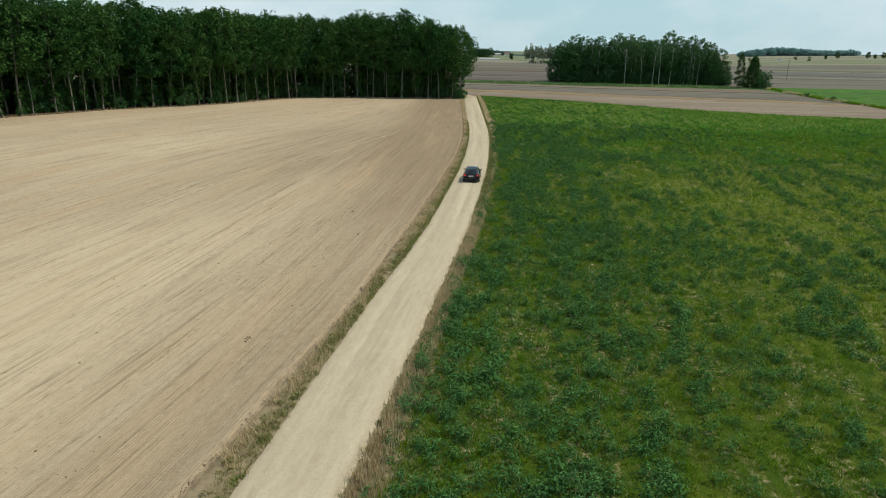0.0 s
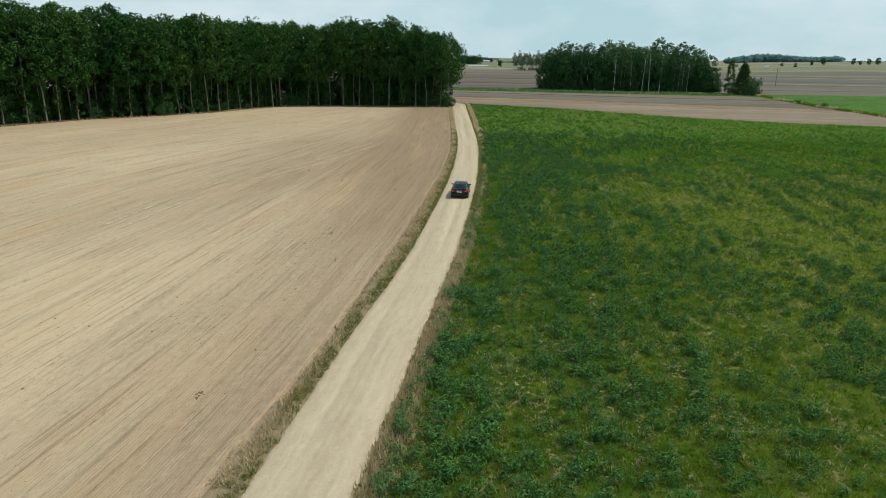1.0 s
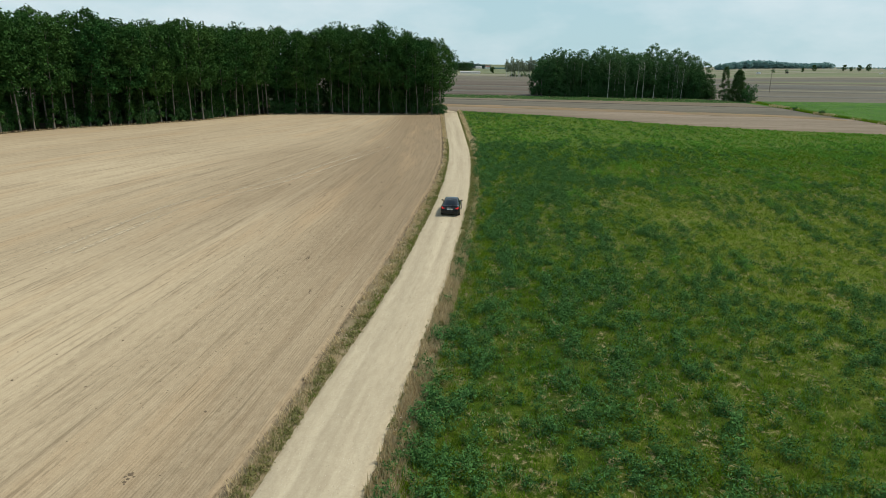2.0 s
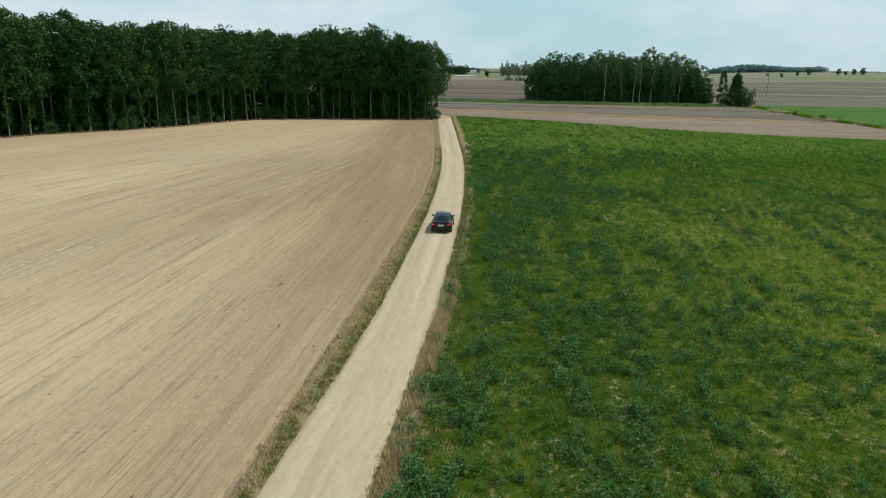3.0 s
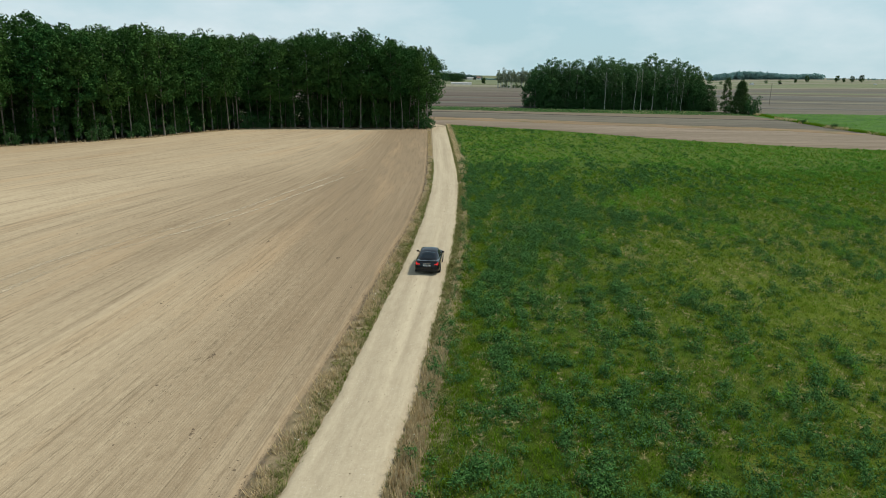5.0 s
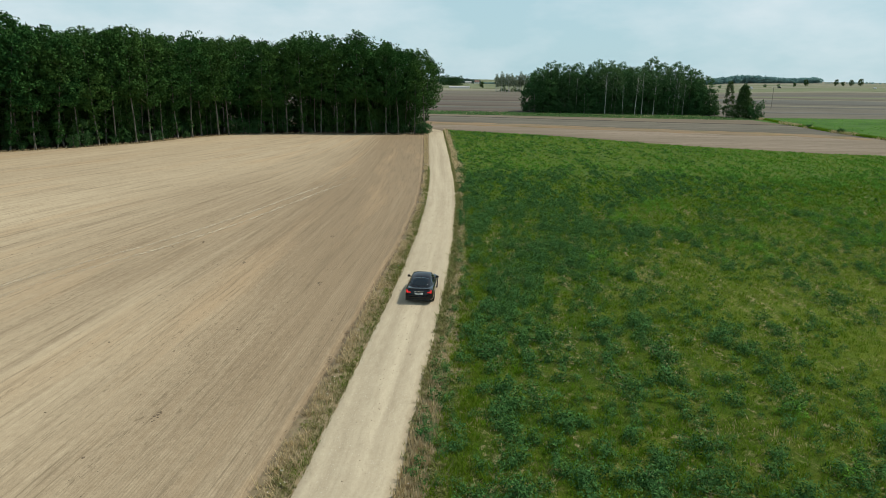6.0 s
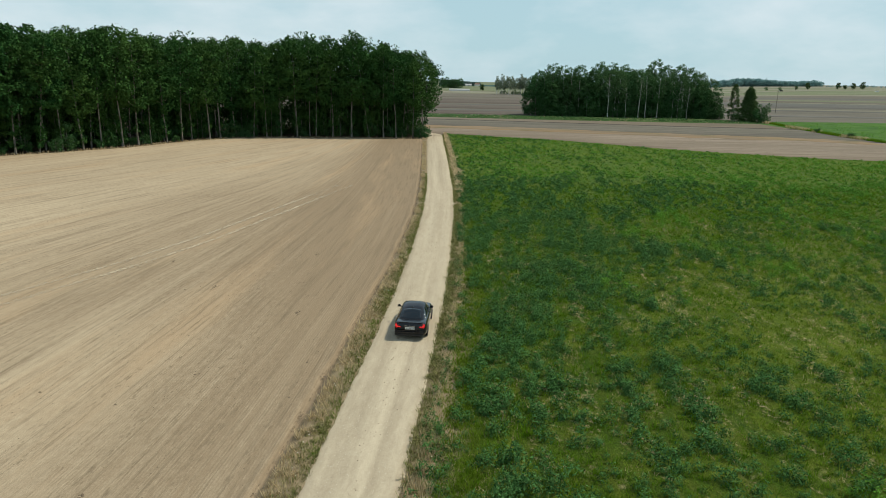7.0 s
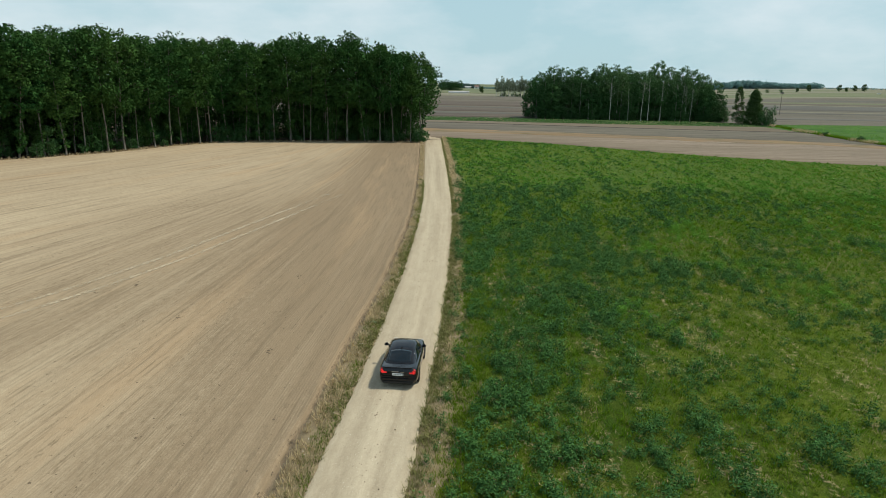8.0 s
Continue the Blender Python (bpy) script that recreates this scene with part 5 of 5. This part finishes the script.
GLASS_DARK = plain("tinted_glass", (0.006, 0.010, 0.014), 0.05, 0, 0.45, 0.05)
RUBBER = plain("tyre_rubber", (0.025, 0.024, 0.023), 0.85, 0, 0.2)
ALLOY = plain("alloy_metal", (0.45, 0.45, 0.46), 0.3, 0.9)
CHROME = plain("chrome_metal", (0.75, 0.75, 0.76), 0.12, 1.0)
TRIM_BLACK = plain("black_plastic", (0.02, 0.02, 0.02), 0.6, 0, 0.3)
PLATE_WHITE = plain("plate_white", (0.9, 0.9, 0.88), 0.4)
PLATE_INK = plain("plate_ink", (0.03, 0.03, 0.03), 0.6)
LAMP_RED = Nodes("red_tail_lamp", 0.15, 0.5)
LAMP_RED.bsdf.inputs["Emission Color"].default_value = (1.0, 0.03, 0.03, 1)
LAMP_RED.bsdf.inputs["Emission Strength"].default_value = 0.45
LAMP_RED = LAMP_RED.colour((0.45, 0.01, 0.015))
LAMP_CLEAR = plain("clear_lamp", (0.7, 0.72, 0.74), 0.08, 0, 0.6)


def car_ring(y, w, b, top, crown=0.02):
    half = [(0.0, b), (0.80 * w, b), (0.93 * w, b + 0.03), (0.98 * w, b + 0.10), (w, b + 0.22), (w * 1.0, top - 0.34), (0.99 * w, top - 0.20), (0.965 * w, top - 0.10), (0.90 * w, top - 0.03), (0.80 * w, top), (0.55 * w, top + crown * 0.6), (0.0, top + crown)]
    return [(x, y, z) for x, z in half] + [(-x, y, z) for x, z in half[-2:0:-1]]


def eased(v, table):
    """A smooth curve through the pairs of a table."""
    t = np.array(table, float)
    slope = np.gradient(t[:, 1], t[:, 0])
    i = int(np.clip(np.searchsorted(t[:, 0], v) - 1, 0, len(t) - 2))
    d = t[i + 1, 0] - t[i, 0]
    u = float(np.clip((v - t[i, 0]) / d, 0, 1))
    return float((1 + 2 * u) * (1 - u) ** 2 * t[i, 1] + u * (1 - u) ** 2 * d * slope[i] + u * u * (3 - 2 * u) * t[i + 1, 1] + u * u * (u - 1) * d * slope[i + 1])


def loft(name, rings, material):
    bm = bmesh.new()
    vs = [[bm.verts.new(p) for p in r] for r in rings]
    n = len(vs[0])
    for a, b in zip(vs, vs[1:]):
        for i in range(n):
            bm.faces.new((a[i], a[(i + 1) % n], b[(i + 1) % n], b[i]))
    bm.faces.new(vs[0])
    bm.faces.new(vs[-1])
    return from_bm(name, bm, material, 0, True)


def quad_slab(name, corners, thick, material):
    """A thin pane or strip: four corners, pushed out along its normal."""
    c = [Vector(p) for p in corners]
    nrm = (c[1] - c[0]).cross(c[3] - c[0]).normalized() * thick
    bm = bmesh.new()
    lo, hi = [bm.verts.new(p) for p in c], [bm.verts.new(p + nrm) for p in c]
    bm.faces.new(lo)
    bm.faces.new(hi)
    for i in range(4):
        bm.faces.new((lo[i], lo[(i + 1) % 4], hi[(i + 1) % 4], hi[i]))
    return from_bm(name, bm, material)


def disc_mesh(name, r, width, material, hole=0.0, seg=24, bevel=0.02):
    """A wheel-like ring that turns about x."""
    prof = [(r - bevel, -width / 2), (r, -width / 2 + bevel), (r, width / 2 - bevel), (r - bevel, width / 2), (hole, width / 2), (hole, -width / 2)]
    bm = bmesh.new()
    rings = []
    for i in range(seg):
        a = 2 * math.pi * i / seg
        rings.append([bm.verts.new((x, math.cos(a) * rr, math.sin(a) * rr)) for rr, x in prof])
    for i in range(seg):
        p, q = rings[i], rings[(i + 1) % seg]
        for j in range(len(prof)):
            k = (j + 1) % len(prof)
            bm.faces.new((p[j], p[k], q[k], q[j]))
    return from_bm(name, bm, material, 0, False)


def rim_mesh():
    """Five spokes, a hub and an outer ring."""
    bm = bmesh.new()
    for k in range(5):
        m = Matrix.Rotation(2 * math.pi * k / 5, 4, "X") @ Matrix.Translation((0, 0, 0.125)) @ Matrix.Diagonal((0.03, 0.055, 0.2, 1))
        bmesh.ops.create_cube(bm, size=1, matrix=m)
    bmesh.ops.create_cone(bm, cap_ends=True, segments=14, radius1=0.05, radius2=0.045, depth=0.05, matrix=Matrix.Rotation(radians(90), 4, "Y"))
    return from_bm("rim", bm, ALLOY)


def wheel(parent, x, y, r=0.33, width=0.22):
    t = part("wheel", disc_mesh("tyre", r, width, RUBBER, 0.22), parent, "black tyre on an alloy rim")
    t.location = (x, y, r)
    rim = part("rim", rim_mesh(), t, "five-spoke alloy rim")
    rim.location = (0.07 if x > 0 else -0.07, 0, 0)
    part("brake_disc", disc_mesh("brake_disc", 0.21, 0.03, TRIM_BLACK, 0.02, 16), t)
    return t


BODY_W = [(-2.32, 0.68), (-2.26, 0.80), (-2.08, 0.885), (-1.5, 0.925), (0, 0.932), (1.2, 0.922), (1.8, 0.89), (2.12, 0.80), (2.26, 0.66), (2.32, 0.50)]
BODY_LOW = [(-2.32, 0.44), (-2.2, 0.30), (-1.9, 0.23), (0, 0.20), (1.9, 0.21), (2.2, 0.27), (2.32, 0.38)]
BODY_TOP = [(-2.32, 0.86), (-2.27, 0.98), (-2.18, 1.035), (-2.0, 1.03), (-1.6, 1.015), (-1.0, 0.98), (0, 0.955), (0.9, 0.95), (1.25, 0.925), (1.8, 0.86), (2.1, 0.77), (2.25, 0.66), (2.32, 0.55)]
ROOF_Z = [(-1.80, 1.00), (-1.55, 1.115), (-1.15, 1.295), (-0.8, 1.405), (-0.4, 1.46), (0.0, 1.47), (0.28, 1.445), (0.5, 1.375), (0.85, 1.165), (1.22, 0.93)]
ROOF_W = [(-1.80, 0.64), (-1.2, 0.565), (-0.6, 0.585), (0.0, 0.605), (0.5, 0.60), (1.22, 0.70)]
BELT_W = [(-1.80, 0.74), (-1.2, 0.80), (0.0, 0.83), (0.7, 0.82), (1.22, 0.76)]


def cabin_half(y):
    """Half of the cabin's section at y, from the waist up to the middle of the roof."""
    low, top, wt, wb = eased(y, BODY_TOP) - 0.06, eased(y, ROOF_Z), eased(y, ROOF_W), eased(y, BELT_W)
    h = max(top - low, 0.02)
    return [(wb, low), (wb * 0.985, low + 0.22 * h), (wt + (wb - wt) * 0.45, low + 0.62 * h), (wt + (wb - wt) * 0.10, low + 0.88 * h), (wt * 0.93, low + 0.965 * h), (wt * 0.5, low + 1.0 * h + 0.012), (0.0, low + h + 0.018)]


def cabin_point(y, k):
    """A point of the cabin's skin: k runs from 0 at the waist to 6 on the middle line."""
    half = cabin_half(y)
    i = min(int(k), 5)
    u = k - i
    return np.array([half[i][0] * (1 - u) + half[i + 1][0] * u, y, half[i][1] * (1 - u) + half[i + 1][1] * u])


def skin_pane(name, side, y_low, y_high, k_low, k_high, material, steps=8):
    """A curved pane that lies just proud of the cabin's skin; y runs from y_low to y_high, which may change along k."""
    rows = []
    for i in range(steps + 1):
        k = k_low + (k_high - k_low) * i / steps
        ya, yb = y_low[0] + (y_low[1] - y_low[0]) * i / steps, y_high[0] + (y_high[1] - y_high[0]) * i / steps
        row = []
        for j in range(steps + 1):
            y = ya + (yb - ya) * j / steps
            p = cabin_point(y, k)
            dk, dy = cabin_point(y, min(k + 0.05, 6)) - cabin_point(y, max(k - 0.05, 0)), cabin_point(y + 0.01, k) - cabin_point(y - 0.01, k)
            nrm = np.cross(dy, dk)
            nrm /= np.linalg.norm(nrm) + 1e-9
            nrm *= 1 if nrm[2] > 0 else -1
            row.append((p, p + nrm * 0.008))
        rows.append(row)
    bm = bmesh.new()
    mirrored = ((1, rows), (-1, rows[-2::-1])) if side == 0 else ((side, rows),)
    grid = [[bm.verts.new((sgn * q[1][0], q[1][1], q[1][2])) for q in r] for sgn, rr in mirrored for r in rr]
    for ra, rb in zip(grid, grid[1:]):
        for j in range(steps):
            bm.faces.new((ra[j], ra[j + 1], rb[j + 1], rb[j]))
    edge_loop = [e for e in bm.edges if e.is_boundary]
    skirt = bmesh.ops.extrude_edge_only(bm, edges=edge_loop)
    for v in skirt["geom"]:
        if isinstance(v, bmesh.types.BMVert):
            v.co.z -= 0.02
            v.co.x *= 0.985
    return from_bm(name, bm, material, 0, True)


def sedan():
    car = new("car")
    stations = [-2.32, -2.305, -2.285, -2.26, -2.23, -2.19, -2.14, -2.05, -1.9] + [-1.7 + 0.2 * i for i in range(17)] + [1.65, 1.8, 1.95, 2.06, 2.15, 2.21, 2.26, 2.295, 2.32]
    part("body", loft("body", [car_ring(y, eased(y, BODY_W), eased(y, BODY_LOW), eased(y, BODY_TOP)) for y in stations], CAR_BLACK), car, "glossy black painted body")
    hoops = []
    for y in np.linspace(-1.79, 1.21, 34):
        half = [(0.0, cabin_half(y)[0][1])] + cabin_half(y)
        hoops.append([(x, y, z) for x, z in half] + [(-x, y, z) for x, z in half[-2:0:-1]])
    part("roof", loft("roof", hoops, CAR_BLACK), car, "black rounded roof and pillars")
    part("rear_window", skin_pane("rear_window", 0, (-1.62, -1.70), (-0.94, -0.88), 4.05, 6, GLASS_DARK), car, "dark sloping rear window")
    part("windscreen", skin_pane("windscreen", 0, (0.50, 0.46), (1.10, 1.15), 4.05, 6, GLASS_DARK), car, "dark windscreen")
    for s in (-1, 1):
        for lo, hi in (((-1.35, -0.95), (-0.36, -0.40)), ((-0.28, -0.32), (0.78, 0.34))):
            part("side_window", skin_pane("side_window", s, lo, hi, 0.75, 2.95, GLASS_DARK), car, "dark side window")
        m = part("mirror", box_mesh("mirror", CAR_BLACK, -0.11, 0.11, -0.06, 0.08, -0.06, 0.075, 0.05), car, "black door mirror")
        m.location = (s * 0.97, 0.62, 1.02)
        part("mirror_arm", box_mesh("mirror_arm", TRIM_BLACK, -0.10 - 0.06 * s, 0.10 - 0.06 * s, -0.03, 0.04, -0.07, -0.03, 0.012), m)
        part("mirror_glass", box_mesh("mirror_glass", GLASS_DARK, -0.095, 0.095, -0.076, -0.071, -0.05, 0.06), m)
        for y in (-0.75, 0.25):
            part("door_handle", box_mesh("door_handle", CHROME, s * 0.945 - 0.012, s * 0.945 + 0.012, y - 0.1, y + 0.1, 0.80, 0.825, 0.006), car, "chrome door handle")
        lamp = part("tail_lamp", box_mesh("tail_lamp", LAMP_RED, s * 0.65 - 0.17, s * 0.65 + 0.17, -2.34, -2.12, 0.74, 0.90, 0.05), car, "glowing red tail lamp")
        part("lamp_top", box_mesh("lamp_top", LAMP_RED, s * 0.755 - 0.075, s * 0.755 + 0.075, -2.295, -2.06, 0.80, 0.985, 0.05), lamp)
        part("headlamp", box_mesh("headlamp", LAMP_CLEAR, s * 0.66 - 0.16, s * 0.66 + 0.16, 2.1, 2.27, 0.60, 0.74, 0.05), car, "clear headlamp")
        part("exhaust_tip", box_mesh("exhaust_tip", CHROME, s * 0.52 - 0.09, s * 0.52 + 0.09, -2.36, -2.2, 0.30, 0.36, 0.025), car, "chrome exhaust tip")
        for y in (-1.36, 1.42):
            arch = part("wheel_arch", disc_mesh("wheel_arch", 0.385, 0.05, TRIM_BLACK, 0.30, 28), car)
            arch.location = (s * 0.912, y, 0.345)
            wheel(car, s * 0.835, y)
    part("rear_bumper", box_mesh("rear_bumper", CAR_BLACK, -0.82, 0.82, -2.40, -2.14, 0.42, 0.61, 0.07), car, "glossy black rounded rear bumper")
    part("lower_valance", box_mesh("lower_valance", TRIM_BLACK, -0.74, 0.74, -2.37, -2.2, 0.27, 0.43, 0.04), car, "matt black lower valance")
    plate = part("number_plate", box_mesh("number_plate", PLATE_WHITE, -0.26, 0.26, -2.352, -2.335, 0.68, 0.79, 0.004), car, "white number plate with dark bars")
    for i in range(6):
        x = -0.20 + i * 0.078
        part("plate_bar", box_mesh("plate_bar", PLATE_INK, x, x + 0.045, -2.356, -2.3525, 0.705, 0.765), plate)
    part("chrome_strip", box_mesh("chrome_strip", CHROME, -0.30, 0.30, -2.345, -2.30, 0.855, 0.875, 0.006), car, "thin bright bar on the boot lid")
    part("boot_lip", box_mesh("boot_lip", CAR_BLACK, -0.66, 0.66, -2.27, -2.12, 1.02, 1.058, 0.017), car)
    part("roof_fin", quad_slab("roof_fin", [(0.02, -0.85, 1.39), (0.02, -0.65, 1.43), (0.02, -0.78, 1.49), (0.02, -0.84, 1.50)], -0.04, CAR_BLACK), car, "small black aerial fin")
    return tagged(car, "glossy black saloon car on the gravel track, tail lamps lit", "car")


black_car = sedan()
CAR_TURN = -5.6
cx, cy = 2.52 + 2.31 * math.sin(radians(-CAR_TURN)), 74.1 + 2.31 * math.cos(radians(CAR_TURN))
black_car.matrix_basis = pose(cx, cy, land(cx, cy) + 0.072, 0, 0, CAR_TURN)


def far_vehicle(name, x, y, turn, length, wide, tall, hood, material, label, category):
    v = new(name)
    body = [car_ring(-length / 2, wide * 0.44, 0.4, tall * 0.55), car_ring(-length / 2 + 0.15, wide / 2, 0.3, tall * 0.62), car_ring(length / 2 - 0.3, wide / 2, 0.3, tall * 0.56), car_ring(length / 2, wide * 0.42, 0.4, tall * 0.4)]
    part("body", loft("body", body, material), v)
    part("cabin", box_mesh("cabin", material, -wide * 0.46, wide * 0.46, -length / 2 + 0.1, length / 2 - hood, tall * 0.5, tall, 0.12), v)
    part("windscreen", box_mesh("windscreen", GLASS_DARK, -wide * 0.40, wide * 0.40, length / 2 - hood - 0.02, length / 2 - hood + 0.03, tall * 0.62, tall * 0.9), v, "dark windscreen")
    for s in (-1, 1):
        part("side_window", box_mesh("side_window", GLASS_DARK, s * wide * 0.46 - 0.02, s * wide * 0.46 + 0.02, length * 0.08, length / 2 - hood - 0.15, tall * 0.64, tall * 0.88), v, "dark side window")
        for q in (-0.3, 0.3):
            wheel(v, s * wide * 0.44, q * length)
    v.matrix_basis = pose(x, y, land(x, y) + 0.65, 0, 0, turn)
    return tagged(v, label, category)


far_vehicle("van", 461, 979, 65, 6.2, 2.1, 2.9, 1.0, CAR_WHITE, "white box van on the far field road", "van")
far_vehicle("car", 493, 963, 65, 4.8, 1.9, 1.9, 1.2, CAR_DARK, "dark car on the far field road", "car")
far_vehicle("car", 589, 907, 65, 4.6, 1.9, 1.6, 1.3, CAR_WHITE, "white car on the far field road", "car")

# ---- farm, poles and litter ----
WALL_WHITE = plain("white_render", (0.74, 0.73, 0.69), 0.9, 0, 0.2, 0.08, 0.5)
ROOF_RED = plain("clay_roof", (0.17, 0.11, 0.09), 0.9, 0, 0.2, 0.15, 0.5)
ROOF_GREY = plain("sheet_roof", (0.36, 0.37, 0.38), 0.6, 0, 0.3, 0.1, 0.5)
WOOD_GREY = bark_material("grey_wood", (0.14, 0.12, 0.10), (0.24, 0.21, 0.18), 5)
MINT = plain("mint_plastic", (0.25, 0.62, 0.50), 0.35)


def house(name, x, y, turn, length, deep, eaves, ridge, roof, label, windows):
    h = new(name)
    part("wall", box_mesh("wall", WALL_WHITE, -length / 2, length / 2, -deep / 2, deep / 2, -0.5, eaves), h, "white rendered walls")
    bm = bmesh.new()
    a, o = length / 2 + 0.4, deep / 2 + 0.4
    pts = [(-a, -o, eaves - 0.1), (-a, 0, ridge), (-a, o, eaves - 0.1), (a, -o, eaves - 0.1), (a, 0, ridge), (a, o, eaves - 0.1)]
    vs = [bm.verts.new(p) for p in pts]
    for f in ((0, 1, 2), (5, 4, 3), (0, 3, 4, 1), (1, 4, 5, 2), (2, 5, 3, 0)):
        bm.faces.new([vs[i] for i in f])
    part("roof", from_bm("roof", bm, roof), h, "pitched roof")
    for i in range(windows):
        wx = -length / 2 + (i + 0.5) * length / windows
        w1 = part("window", box_mesh("window", GLASS_DARK, wx - 0.5, wx + 0.5, -deep / 2 - 0.03, -deep / 2 + 0.05, eaves * 0.35, eaves * 0.75), h, "dark window")
        part("frame", box_mesh("frame", WALL_WHITE, wx - 0.04, wx + 0.04, -deep / 2 - 0.05, -deep / 2 - 0.031, eaves * 0.35, eaves * 0.75), w1)
    h.matrix_basis = pose(x, y, land(x, y) + 0.5, 0, 0, turn)
    return tagged(h, label, "house")


house("farmhouse", 126, 1574, 10, 10, 8, 4.0, 7.0, ROOF_RED, "white farmhouse with a dark pitched roof on the skyline", 4)
house("farmhouse", 108, 1590, -5, 14, 8, 3.0, 5.0, ROOF_GREY, "long white farm building with a grey roof", 5)
house("greenhouse", 51, 917, 3, 26, 5, 1.3, 2.2, ROOF_GREY, "long low white polytunnel on the far field", 0)


def utility_pole(x, y, tall):
    p = new("utility_pole")
    v, f = tube([(0, 0, -0.6), (0, 0, tall * 0.5), (0, 0, tall)], [0.17, 0.15, 0.11], 9)
    part("pole", mesh_from("pole", v, f, WOOD_GREY, None, True), p)
    part("crossarm", box_mesh("crossarm", WOOD_GREY, -1.1, 1.1, -0.06, 0.06, tall - 0.5, tall - 0.36, 0.01), p)
    for q in (-1.0, 0.0, 1.0):
        v, f = tube([(q, 0, tall - 0.36), (q, 0, tall - 0.2), (q, 0, tall - 0.08)], [0.05, 0.07, 0.03], 7)
        part("insulator", mesh_from("insulator", v, f, WALL_WHITE), p, "white insulator")
    p.matrix_basis = pose(x, y, land(x, y) + 0.05, 0, 0, 25)
    return tagged(p, "grey wooden utility pole with a crossarm in a field", "utility pole")


utility_pole(203, 419, 12)
utility_pole(330, 470, 12.0)

bm = bmesh.new()
bmesh.ops.create_icosphere(bm, subdivisions=3, radius=1)
for v in bm.verts:
    k = 1 + 0.35 * noise.noise(v.co * 2.3)
    v.co = Vector((v.co.x * 0.19 * k, v.co.y * 0.08 * k, max(v.co.z, -0.4) * 0.06 * k))
litter = new("plastic_bottle", from_bm("plastic_bottle", bm, MINT))
litter.matrix_basis = pose(0.76, 82.9, land(0.76, 82.9) + 0.14, 0, 0, -15)
tagged(litter, "crushed mint-green plastic bottle lying on the verge", "litter")
